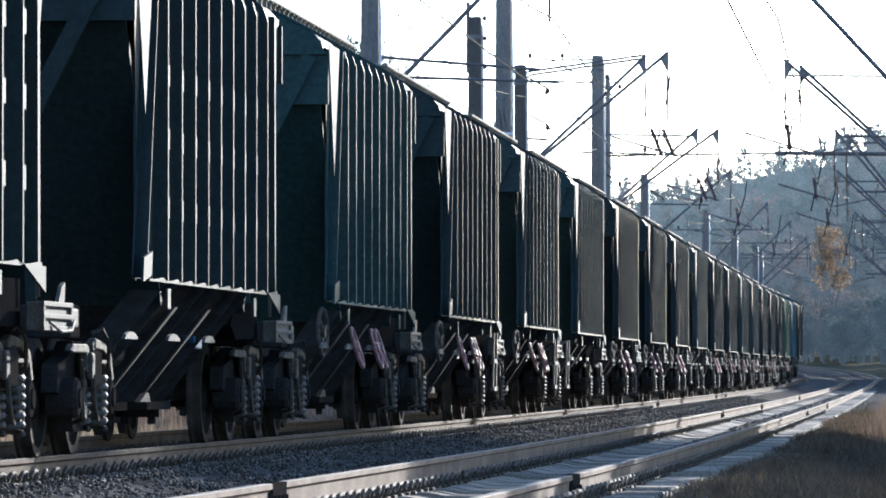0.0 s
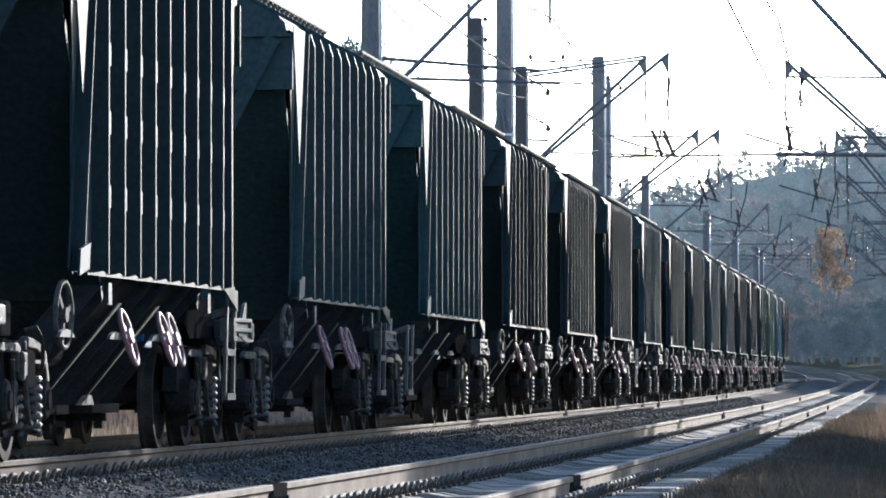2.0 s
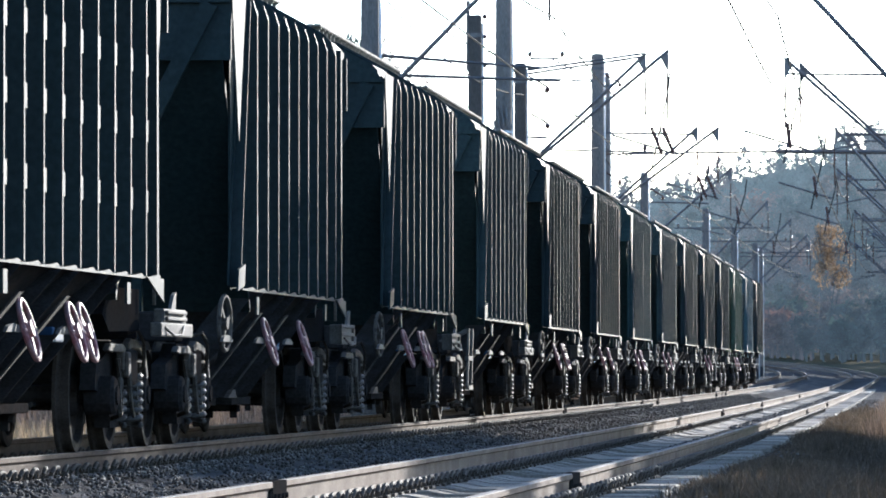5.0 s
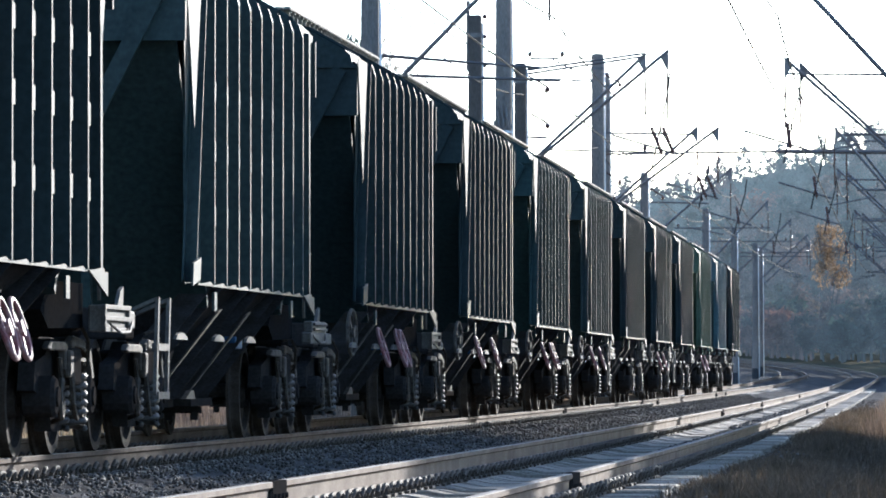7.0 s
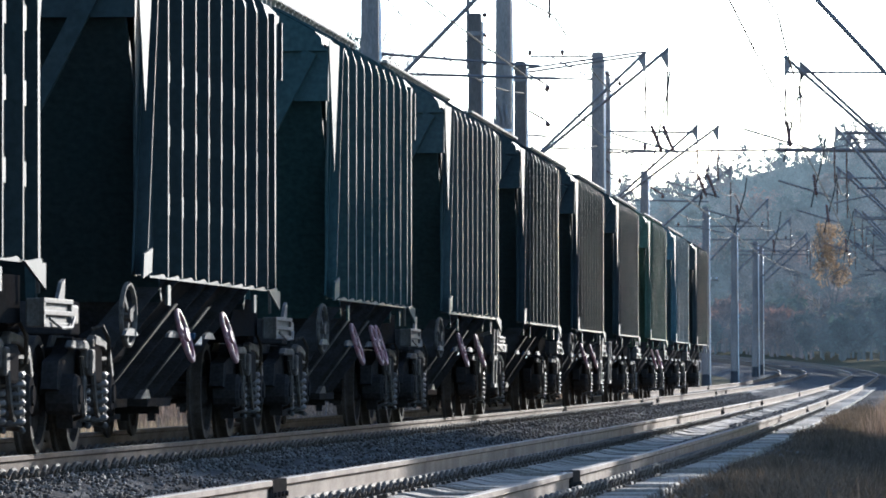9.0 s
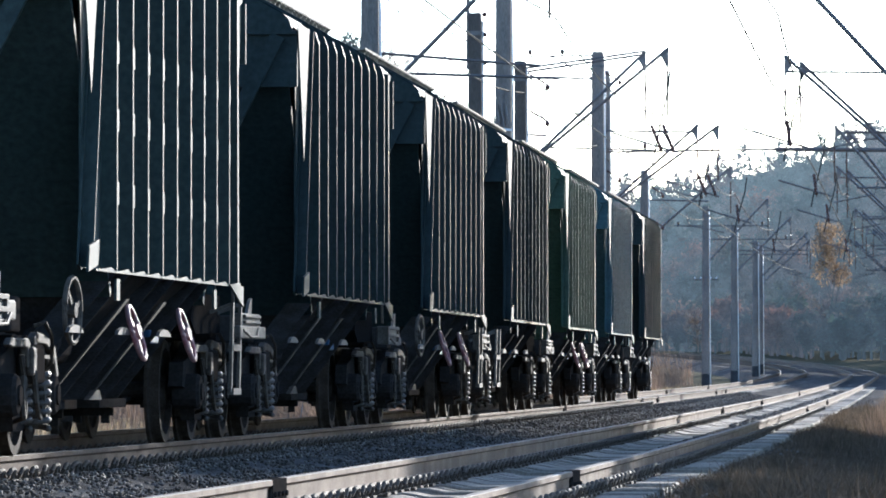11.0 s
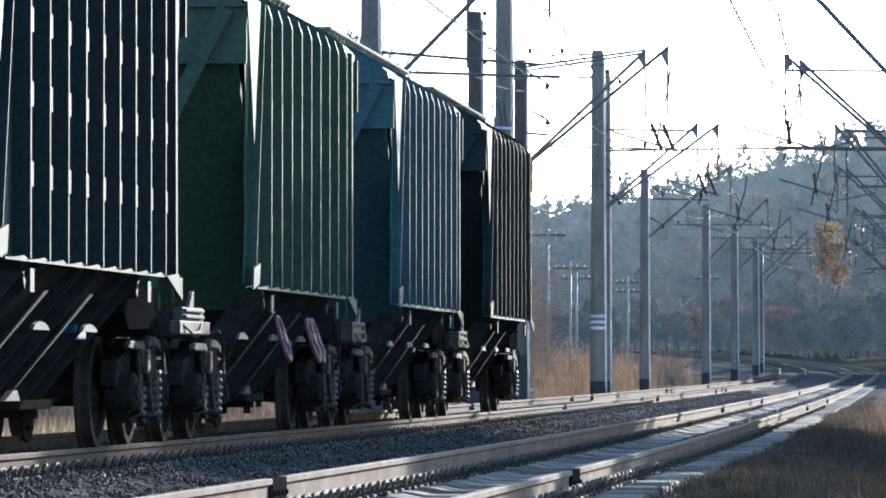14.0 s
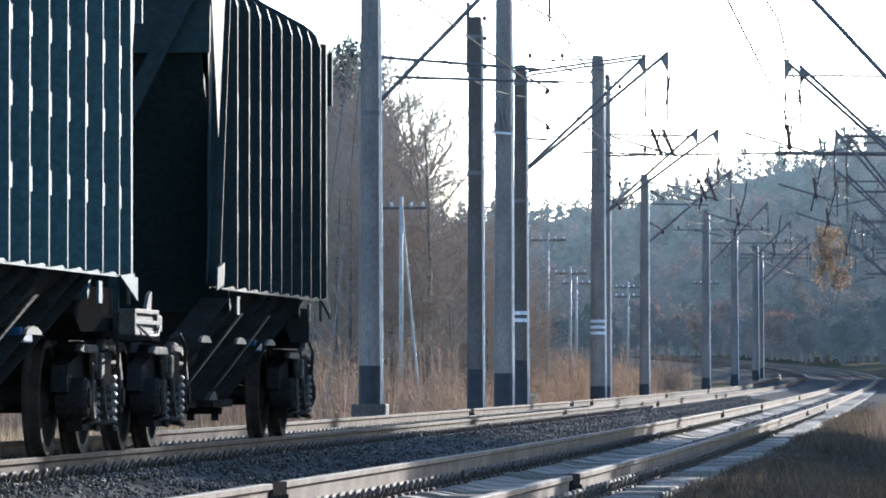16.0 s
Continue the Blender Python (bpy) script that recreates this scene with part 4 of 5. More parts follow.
for i in (7, 8, 9, 10):
    strut(left[i], 1, up(i, 6.4), 3.2, up(i, 9.6 - 0.15 * (i - 7)))
    tie(left[i], -1.6, up(i, 8.2), 3.3, up(i, 8.2), 0.035, name="cross_arm")
    lever(left[i], 1, up(i, 6.7), 3.2)

right = []
for y, top in ((116, 9.6), (160, 9.6), (198, 9.6), (235, 9.4), (300, 9.6), (345, 9.6), (390, 9.6)):
    x = cx(y) + SPACING + 3.75
    right.append(catenary_pole(x, y, top, 0.21, 0.16))
ARMS = [(3.6, 5.6, 9.3), (4.03, 5.88, 9.31), (3.15, 5.5, 9.0), (3.55, 5.8, 8.93), (3.5, 5.9, 9.1), (3.5, 6.2, 9.3), (3.5, 6.6, 9.6)]
for i, p in enumerate(right):
    b = p.matrix_basis.translation
    reach, z0, z1 = ARMS[i]
    strut(p, -1, z0 - b.z, reach, z1 - b.z, hang=i > 0)
    if i:
        strut(p, -1, z0 + 0.07 - b.z, reach - 0.4, z1 - 0.14 - b.z, dy=0.4)
        tie(p, -0.1, z1 - 0.48 - b.z, -reach + 0.1, z1 - 0.44 - b.z, 0.035)
        tie(p, 0.8, z1 - 2.1 - b.z, -2.4, z1 - 2.1 - b.z, 0.04, name="cross_arm")
        lever(p, -1, z1 - 2.6 - b.z, 3.2)
# cross-span between the two sides
gx = left[4].matrix_basis.translation
span = part("cross_span", B(), STEEL)
bm = tube(B(), [(gx.x, 198.3, 8.15), (-8.2, 198.3, 8.22), (cx(198) + SPACING + 3.75, 198.3, 8.18)], 0.04, 6)
tube(bm, [(-8.4, 198.3, 8.22), (cx(198) + SPACING + 3.7, 198.3, 8.16)], 0.08, 6)
bm.to_mesh(span.data)
bm.free()
tagged(span, "long steel cross-span tube joining catenary poles across the tracks", "cross span")

# wires along the line
def wire(name, off, height, sag, r, label, spans):
    pts = []
    for a, b in zip(spans, spans[1:]):
        for i in range(8):
            t = i / 8
            y = a + (b - a) * t
            pts.append((cx(y) + off, y, cz(y) + height - sag * 4 * t * (1 - t)))
    bm = tube(B(), pts, r, 4)
    tagged(part(name, bm, WIRE), label, "wire", "overhead wires")


SPANS = [6, 60, 116, 160, 198, 235, 300, 345, 390]
for off in (0.5, SPACING + 0.55):
    wire("contact_wire", off, 6.15, 0.05, 0.018, "grooved copper contact wire above the track", SPANS)
    wire("messenger_wire", off, 7.75, 0.45, 0.020, "sagging messenger wire above the contact wire", SPANS)
wire("feeder_wire", -3.6, 9.4, 0.5, 0.02, "bare feeder wire slung between pole tops", SPANS)
wire("feeder_wire", -3.0, 8.3, 0.5, 0.02, "bare feeder wire slung between pole tops", SPANS)


def telegraph_pole(x, y, h, arms, stay=False):
    g = ground_z(x, y)
    p = empty("telegraph_pole", Matrix.Translation((x, y, g)), "thin pale telegraph pole with crossarm among the bushes", "pole", "telegraph poles")
    top = h - g
    part("shaft", lathe(B(), [(0.075, -0.2), (0.055, top)], 12), PALEPOLE, p, smooth=True)
    for k in range(arms):
        z = top - 0.35 - 0.5 * k
        part("crossarm", beam(B(), (-0.75, 0.09, z), (0.75, 0.09, z), 0.06, 0.08), BARK, p)
        for q in (-0.65, -0.3, 0.3, 0.65):
            part("insulator", lathe(B(), [(0.02, 0), (0.05, 0.05), (0.05, 0.12), (0.0, 0.15)], 8, "z", (q, 0.09, z + 0.03)), WHITE, p, "white porcelain insulator")
    if stay:
        part("stay", tube(B(), [(0.0, 0, top * 0.96), (0.6, 0.2, 0.0)], 0.04, 8), PALEPOLE, p)


for args in ((-18.8, 176, 6.1, 1, True), (-19.5, 239, 6.6, 1, False), (-20.6, 265, 5.7, 1, False), (-23.0, 300, 5.8, 1, False), (-21.7, 320, 5.9, 2, False), (-19.1, 350, 6.6, 1, False)):
    telegraph_pole(*args)

# stays, brackets and insulators on the left-hand poles
for dx, z in ((-1.25, 9.4), (-0.75, 7.6)):
    part("stay_wire", tube(B(), [(-0.1, 0, up(0, z)), (dx, -1.5, 0.0)], 0.011, 5), STEEL, left[0], "pale steel stay wire")
part("hanging_rod", tube(B(), [(-0.17, 0, up(1, 8.15)), (-0.17, 0, up(1, 9.9))], 0.05, 6), STEEL, left[1])
for z in (8.3, 9.0, 9.5):
    part("insulator", lathe(B(), [(0.03, -0.06), (0.07, 0.0), (0.03, 0.06)], 8, "z", (0.24, 0, up(1, z))), PORCELAIN, left[1], "brown pin insulator")
for q in (-0.18, -0.06, 0.06, 0.18):
    part("horn", beam(B(), (q, -0.3, up(2, 7.1)), (q - 0.1, -0.3, up(2, 7.75)), 0.04, 0.04), STEEL, left[2])
part("bracket", beam(B(), (-0.3, -0.3, up(2, 7.1)), (0.3, -0.3, up(2, 7.05)), 0.05, 0.06), WHITE, left[2])
for i, zs in ((3, (8.9, 7.9)), (4, (10.9, 7.6, 6.8)), (6, (8.2, 6.9))):
    for z in zs:
        bm = tube(B(), [(0.15, 0, up(i, z)), (0.75, 0, up(i, z) - 0.35)], 0.03, 6)
        lathe(bm, [(0.03, -0.08), (0.08, 0.0), (0.03, 0.08)], 8, "z", (0.75, 0, up(i, z) - 0.42))
        part("insulator_arm", bm, PORCELAIN, left[i], "small arm with a brown insulator")
for i, zs, xs in ((4, 11.4, (-2.3, -1.2)), (4, 8.2, (-1.7, 1.6)), (6, 7.6, (-1.2, 2.3)), (7, 8.2, (-1.4, 2.9)), (8, 8.2, (-1.4, 2.9))):
    for q in xs:
        part("insulator", lathe(B(), [(0.03, 0.0), (0.07, 0.06), (0.07, 0.16), (0.0, 0.2)], 8, "z", (q, 0, up(i, zs) + 0.04)), PORCELAIN, left[i], "brown pin insulator")


def dropper(off, y, top, low):
    """Slack jumpers and tension insulators by the brackets."""
    p = empty("catenary_hanger", Matrix.Translation((cx(y) + off, y, cz(y))), "hanging catenary insulators and slack jumper wires", "catenary hanger", "catenary hangers")
    bm = tube(B(), [(0.5, 0, top), (0.42, 0, top - 0.6), (0.1, 0.1, low + 0.5), (0, 0, low)], 0.026, 5)
    part("jumper", bm, WIRE, p)
    for dx, tilt in ((0.0, 0.38), (0.32, 0.38)) if y in (160, 198) and off < 2 else ((0.1, 0.12),):
        bm = B()
        for k in range(8):
            lathe(bm, [(0.045, -0.043), (0.066, 0.0), (0.045, 0.043)], 8, "z", (dx + tilt * 0.09 * k, 0, low + 0.75 - 0.085 * k + 0.3))
        tube(bm, [(dx - 0.02, 0, low + 1.12), (dx + tilt * 0.72, 0, low + 0.33)], 0.02, 5)
        part("insulator_string", bm, PORCELAIN, p, "brown ribbed insulator string")
    part("steady_rod", tube(B(), [(-1.1, 0, low + 0.9), (0.7, 0, low + 0.35)], 0.03, 5), STEEL, p)


for off, y, top, low in ((0.5, 160, 8.9, 6.3), (0.4, 198, 8.5, 6.2), (0.5, 235, 8.4, 6.2), (SPACING - 0.3, 160, 8.9, 6.4), (SPACING - 0.2, 198, 8.6, 6.2), (SPACING - 0.3, 235, 8.5, 6.2), (0.4, 300, 8.7, 6.2), (SPACING - 0.3, 300, 8.7, 6.2)):
    dropper(off, y, top, low)

# small things by the poles
trestle = empty("wooden_trestle", pose(-14.55, 171, ground_z(-14.55, 171)), "small pale wooden trestle standing in dry grass by a pole", "trestle")
part("post", beam(B(), (0, 0, 0), (0, 0, 0.75), 0.07, 0.07), TIMBER, trestle)
part("crossbar", beam(B(), (-0.1, 0, 0.72), (0.28, 0, 0.74), 0.07, 0.09), TIMBER, trestle)
part("brace", beam(B(), (0.26, 0, 0.68), (-0.02, 0, 0.15), 0.05, 0.07), TIMBER, trestle)
slabs = part("cover_slab", box(B(), (-0.16, -0.4, 0.0), (0.16, 0.4, 0.32), 0.02), TAR)
slabs.matrix_basis = pose(-13.3, 136, -0.42, 0, -14, 8)
tagged(slabs, "dark tilted concrete cable cover slab in the grass", "slab")

# ---------- woods ----------
rng = random.Random(7)


def leafy(vs, fs, centre, size, n, leaf, flat=1.0):
    """A ragged clump of small leaf triangles."""
    for _ in range(n):
        while True:
            q = Vector((rng.uniform(-1, 1), rng.uniform(-1, 1), rng.uniform(-1, 1)))
            if q.length < 1:
                break
        c = Vector(centre) + Vector((q.x * size, q.y * size, q.z * size * flat))
        a = Vector((rng.gauss(0, 1), rng.gauss(0, 1), rng.gauss(0, 1))).normalized() * leaf * rng.uniform(0.6, 1.3)
        b = Vector((rng.gauss(0, 1), rng.gauss(0, 1), rng.gauss(0, 1))).normalized() * leaf * rng.uniform(0.6, 1.3)
        k = len(vs)
        vs += [tuple(c), tuple(c + a), tuple(c + b)]
        fs.append((k, k + 1, k + 2))


def stick(vs, fs, a, b, r0, r1, n=3):
    a, b = Vector(a), Vector(b)
    d = (b - a).normalized()
    s = d.cross(Vector((0.3, 1, 0.2))).normalized()
    t = s.cross(d)
    k = len(vs)
    for p, r in ((a, r0), (b, r1)):
        for i in range(n):
            w = 2 * math.pi * i / n
            vs.append(tuple(p + s * (r * math.cos(w)) + t * (r * math.sin(w))))
    for i in range(n):
        j = (i + 1) % n
        fs.append((k + i, k + j, k + n + j, k + n + i))


def branchy(vs, fs, a, d, length, r, depth, spread=0.55, n=4):
    """A limb that forks into finer limbs."""
    a, d = Vector(a), Vector(d).normalized()
    p = a
    seg = 3
    for i in range(seg):
        d = (d + Vector((rng.gauss(0, 0.10), rng.gauss(0, 0.10), rng.gauss(0, 0.06) + 0.03))).normalized()
        q = p + d * length / seg
        stick(vs, fs, p, q, r * (1 - 0.25 * i / seg), r * (1 - 0.25 * (i + 1) / seg), n if r > 0.03 else 3)
        p = q
        if depth > 0:
            for _ in range(2 if depth > 1 else 3):
                e = (d + Vector((rng.gauss(0, spread), rng.gauss(0, spread), rng.gauss(0, spread * 0.6)))).normalized()
                branchy(vs, fs, p, e, length * rng.uniform(0.45, 0.7), r * 0.5, depth - 1, spread, n)


def pine_mesh(h, seed):
    """Scots pine: a bare lower trunk under a broad, ragged crown."""
    rng.seed(seed)
    v1, f1, v2, f2 = [], [], [], []
    stick(v1, f1, (0, 0, -0.5), (0.2, 0, h * 0.97), 0.2, 0.05, 6)
    z = h * 0.38
    while z < h * 1.01:
        t = (z / h - 0.38) / 0.62
        w = h * (0.09 + 0.13 * math.sin(math.pi * min(1, 0.25 + t * 0.75)))
        for k in range(6):
            a = rng.uniform(0, 6.28)
            rr = w * rng.uniform(0.25, 1.1)
            c = (rr * math.cos(a), rr * math.sin(a), z + rng.uniform(-0.5, 0.5))
            stick(v1, f1, (0, 0, z - 0.5), c, 0.05, 0.015)
            leafy(v2, f2, c, rng.uniform(0.7, 1.2), 70, 0.3, 0.6)
        z += h * 0.06
    return v1, f1, v2, f2


def leaf_mesh(h, seed, n=1300, leaf=0.33, limbs=7, low=0.3):
    rng.seed(seed)
    v1, f1, v2, f2 = [], [], [], []
    stick(v1, f1, (0, 0, -0.5), (0.1, 0.1, h * 0.45), 0.17, 0.12, 6)
    for i in range(limbs):
        a = rng.uniform(0, 6.28)
        branchy(v1, f1, (0, 0, h * rng.uniform(0.2, 0.5)), (0.45 * math.cos(a), 0.45 * math.sin(a), 1), h * 0.42, 0.07, 1)
    for i in range(60):
        a, rr = rng.uniform(0, 6.28), h * 0.2 * math.sqrt(rng.random())
        z = h * rng.uniform(low, 1.0)
        rr *= 1.25 - 0.8 * abs(z / h - 0.55)
        leafy(v2, f2, (rr * math.cos(a), rr * math.sin(a), z), h * 0.06, n // 46, leaf)
    return v1, f1, v2, f2


def tree(name, data, leaf_mat, label, category, group):
    v1, f1, v2, f2 = data
    t = empty(name, Matrix(), label, category, group)
    raw("trunk", v1, f1, BARK, t)
    raw("crown", v2, f2, leaf_mat, t)
    return t


def joined(name, protos, places, mats, label, category):
    """Many trees too far off to count, in one object."""
    vs, fs, idx = [], [], []
    for (x, y, s, k, turn) in places:
        v1, f1, v2, f2, leaf_slot = protos[k]
        c, d = math.cos(turn), math.sin(turn)
        z0 = ground_z(x, y)
        for v, f, slot in ((v1, f1, 0), (v2, f2, leaf_slot)):
            b = len(vs)
            vs += [(x + s * (c * p[0] - d * p[1]), y + s * (d * p[0] + c * p[1]), z0 + s * p[2]) for p in v]
            fs += [tuple(b + i for i in q) for q in f]
            idx += [slot] * len(f)
    ob = raw(name, vs, fs, mats)
    ob.data.polygons.foreach_set("material_index", idx)
    return tagged(ob, label, category, kind="stuff")


def flat(vs, fs, a, d, length, w):
    """One thin twig."""
    a, d = Vector(a), Vector(d).normalized()
    s = d.cross(Vector((rng.gauss(0, 1), rng.gauss(0, 1), rng.gauss(0, 1)))).normalized() * w
    k = len(vs)
    b = a + d * length
    vs += [tuple(a - s), tuple(a + s), tuple(b)]
    fs.append((k, k + 1, k + 2))
    return b


def airy_mesh(h, seed, limbs=15, leaf=0):
    """A bare, fine-twigged tree for the distance."""
    rng.seed(seed)
    v1, f1, v2, f2 = [], [], [], []
    stick(v1, f1, (0, 0, -0.5), (0.1, 0.1, h * 0.9), 0.011 * h, 0.02, 5)
    for i in range(limbs):
        a, z = rng.uniform(0, 6.28), h * rng.uniform(0.08, 0.85)
        d = Vector((math.cos(a), math.sin(a), rng.uniform(0.3, 1.2)))
        n = h * rng.uniform(0.14, 0.28) * (1.2 - 0.6 * z / h)
        flat(v1, f1, (0, 0, z), d, n, 0.035)
        for j in range(9):
            p = Vector((0, 0, z)) + d.normalized() * n * rng.uniform(0.15, 1)
            e = d.normalized() + Vector((rng.gauss(0, 0.6), rng.gauss(0, 0.6), rng.gauss(0.2, 0.4)))
            m = n * rng.uniform(0.3, 0.6)
            flat(v1, f1, p, e, m, 0.02)
            for q in range(8):
                r = p + e.normalized() * m * rng.uniform(0.2, 1)
                g = e.normalized() + Vector((rng.gauss(0, 0.7), rng.gauss(0, 0.7), rng.gauss(0.1, 0.5)))
                t = flat(v1, f1, r, g, rng.uniform(0.4, 1.1), 0.013)
                if leaf and rng.random() < leaf:
                    leafy(v2, f2, t, 0.3, 3, 0.16)
    return v1, f1, v2, f2


PROTOS = [(*pine_mesh(17, 1), 1), (*pine_mesh(15, 2), 1), (*pine_mesh(18, 3), 1), (*airy_mesh(12, 4, 15, 0.35), 2), (*airy_mesh(11, 5, 15, 0.3), 3), (*airy_mesh(13, 6), 0), (*airy_mesh(11, 8), 0),
          (*airy_mesh(5, 9, 16, 0.15), 3), (*airy_mesh(6, 10, 13, 0.2), 2), (*airy_mesh(7, 12, 13), 0)]
rng.seed(21)
places = []
for row, (y0, n) in enumerate(((488, 8),)):
    for i in range(n):
        a = -0.19 + 0.225 * (i + rng.random()) / n
        y = y0 + rng.uniform(-5, 5)
        k = rng.choice((7, 8, 9, 8, 7))
        tall = 0.74 + 0.26 * max(0, min(1, (a + 0.085) / 0.055))
        places.append((a * y, y, tall * rng.uniform(0.8, 1.12), k, rng.uniform(0, 6.28)))
# unseen pines at the wood's edge inside the bend, added to shade the far curve
for i in range(22):
    y = rng.uniform(400, 530)
    places.append((rng.uniform(-0.0125 * y, 20), y, rng.uniform(0.75, 1.0), rng.choice((0, 1, 2)), rng.uniform(0, 6.28)))
for i in range(32):
    places.append((rng.uniform(-4, 6), rng.uniform(336, 405), rng.uniform(0.7, 0.95), rng.choice((0, 1, 2)), rng.uniform(0, 6.28)))
joined("far_woods", PROTOS, places, [TWIG, PINE, RUSSET, HAZEL, SHADE], "hazy mixed autumn woods of pines and russet broadleaves", "woods")


def canopy(ang):
    """Slope of the skyline of the woods, from the left to the high ground on the right."""
    return float(np.interp(ang, [-0.30, -0.115, -0.0755, -0.054, -0.040, -0.0237, 0.06], [0.029, 0.030, 0.0322, 0.0362, 0.0412, 0.0445, 0.048]))


def far_pine(h, n=15, leaf=0.62):
    """A pine as it shows from far off: a bare stem and a tiered, ragged crown."""
    vs, fs = [], []
    stick(vs, fs, (0, 0, -4), (rng.uniform(-0.3, 0.3), 0, h), 0.17, 0.05, 4)
    bare = rng.uniform(0.35, 0.55)
    z = h * bare
    while z < h:
        t = (z / h - bare) / (1 - bare)
        w = h * rng.uniform(0.13, 0.19) * (1 - t) ** 0.7 + 0.25
        for k in range(4 if t < 0.8 else 2):
            a, r = rng.uniform(0, 6.28), w * rng.uniform(0.3, 1.0)
            leafy(vs, fs, (r * math.cos(a), r * math.sin(a), z + rng.uniform(-0.3, 0.3)), rng.uniform(0.5, 0.95), n, leaf, 0.55)
        z += h * rng.uniform(0.045, 0.075)
    leafy(vs, fs, (0, 0, h), 0.4, 9, 0.4, 1.4)
    return vs, fs


def far_broadleaf(h):
    """A half-bare broadleaf from far off: forked limbs with thin, broken foliage."""
    vs, fs = [], []
    stick(vs, fs, (0, 0, -4), (0, 0, h * 0.6), 0.16, 0.07, 4)
    for i in range(16):
        a, z = rng.uniform(0, 6.28), h * rng.uniform(0.25, 0.75)
        d = Vector((0.55 * math.cos(a), 0.55 * math.sin(a), 1.0)).normalized()
        n = h * rng.uniform(0.16, 0.34)
        tip_at = flat(vs, fs, (0, 0, z), d, n, 0.06)
        for j in range(5):
            p = Vector((0, 0, z)) + d * n * rng.uniform(0.3, 1.0)
            e = d + Vector((rng.gauss(0, 0.5), rng.gauss(0, 0.5), rng.gauss(0.1, 0.3)))
            q = flat(vs, fs, p, e, n * rng.uniform(0.3, 0.55), 0.035)
            leafy(vs, fs, q, rng.uniform(0.35, 0.65), 7, 0.48, 0.9)
        leafy(vs, fs, tip_at, 0.4, 5, 0.3)
    return vs, fs


def distant_ridge(y0, share, mat, seed, words):
    """A far wooded slope in painted haze: rows of whole trees on a rising bank."""
    rng.seed(seed)
    grain = (30, 0.40) if y0 > 850 else (15, 0.62)
    kinds = [far_pine(13, *grain), far_pine(12, *grain), far_pine(14, *grain), far_pine(11.5, *grain), far_broadleaf(10), far_broadleaf(11), far_broadleaf(9.5)]
    vs, fs, tops = [], [], []
    x = -0.165 * y0
    while x < 0.02 * y0:
        crest = 0.6 + canopy(x / y0) * share * y0 + 0.6 * math.sin(x * 0.11 + seed) + 0.5 * math.sin(x * 0.31 + 2 * seed)
        tops.append((x, crest - min(4.6, 0.5 * crest) + rng.uniform(-0.6, 0.6)))
        for row in range(4):
            stand = 0.5 + 0.5 * math.sin(x * 0.09 + 1.7 * seed + row)
            pv, pf = rng.choice(kinds[:4] if rng.random() < 0.2 + 0.65 * stand * share ** 0.5 else kinds[4:])
            s = rng.uniform(0.72, 1.08)
            high = crest + 0.5 - 2.6 * rng.random() ** 1.3 - 1.9 * row
            if rng.random() < 0.07 and row == 0:
                high += rng.uniform(0.5, 1.8)
            px, py, a, b = x + rng.uniform(-0.9, 0.9), y0 - 3.0 - 4.0 * row + rng.uniform(-1, 1), rng.uniform(0, 6.28), len(vs)
            c, d = math.cos(a) * s, math.sin(a) * s
            lift = high - max(p[2] for p in pv) * s
            vs += [(px + c * p[0] - d * p[1], py + d * p[0] + c * p[1], lift + s * p[2]) for p in pv]
            fs += [tuple(b + i for i in q) for q in pf]
        x += rng.uniform(1.5, 2.7)
    n, b = len(tops), len(vs)
    for x, h in tops:
        vs += [(x, y0, -3), (x, y0, h), (x, y0 + 20, -3), (x, y0 + 20, h)]
    for i in range(n - 1):
        k = b + i * 4
        fs += [(k, k + 4, k + 5, k + 1), (k + 2, k + 3, k + 7, k + 6), (k + 1, k + 5, k + 7, k + 3)]
    tagged(raw("backdrop", vs, fs, mat), words, "backdrop", kind="structure")


distant_ridge(900, 1.0, HAZE_GLOWS[0], 77, "distant wooded ridge lost in blue-grey autumn haze")
distant_ridge(820, 0.82, HAZE_GLOWS[1], 78, "wooded slope dimmed by blue-grey autumn haze")
distant_ridge(740, 0.62, HAZE_GLOWS[2], 79, "lower wooded slope in thin blue-grey haze")
distant_ridge(508, 0.19, HAZE_GLOWS[5], 82, "dark undergrowth at the foot of the woods")
distant_ridge(590, 0.24, HAZE_GLOWS[4], 81, "shadowed edge of the woods behind the bend")
distant_ridge(660, 0.40, HAZE_GLOWS[3], 80, "foot of the wooded slope in thin blue-grey haze")
gold = tree("birch", leaf_mesh(10.3, 31, 3000, 0.2, 4, 0.58), GOLD, "golden-leaved birch at the edge of the woods", "tree", "lineside trees")
gold.matrix_basis = pose(-15.1, 455, ground_z(-15.1, 455))
gold.scale = (0.64, 0.64, 1.0)
# the birch trunk takes the painted haze glow too
next(ob for ob in gold.children if ob.name.startswith("trunk")).data.materials[0] = HAZE_GLOWS[4]
# bushes along the outside of the bend, with the painted haze glow
rng.seed(88)
bush_kinds = [far_broadleaf(3.4), far_broadleaf(2.8), far_broadleaf(4.0)]
bvs, bfs = [], []
for i in range(130):
    pv, pf = rng.choice(bush_kinds)
    y = rng.uniform(440, 484)
    x, b, s = cx(y) + SPACING + rng.uniform(5.0, 11.0), len(bvs), rng.uniform(0.6, 1.1)
    if i % 2:
        y = rng.uniform(484, 500)
        x = y * rng.uniform(-0.10, -0.02)
    z = ground_z(x, y)
    bvs += [(x + s * p[0], y + s * p[1], z + s * max(p[2], -0.5)) for p in pv]
    bfs += [tuple(b + k for k in q) for q in pf]
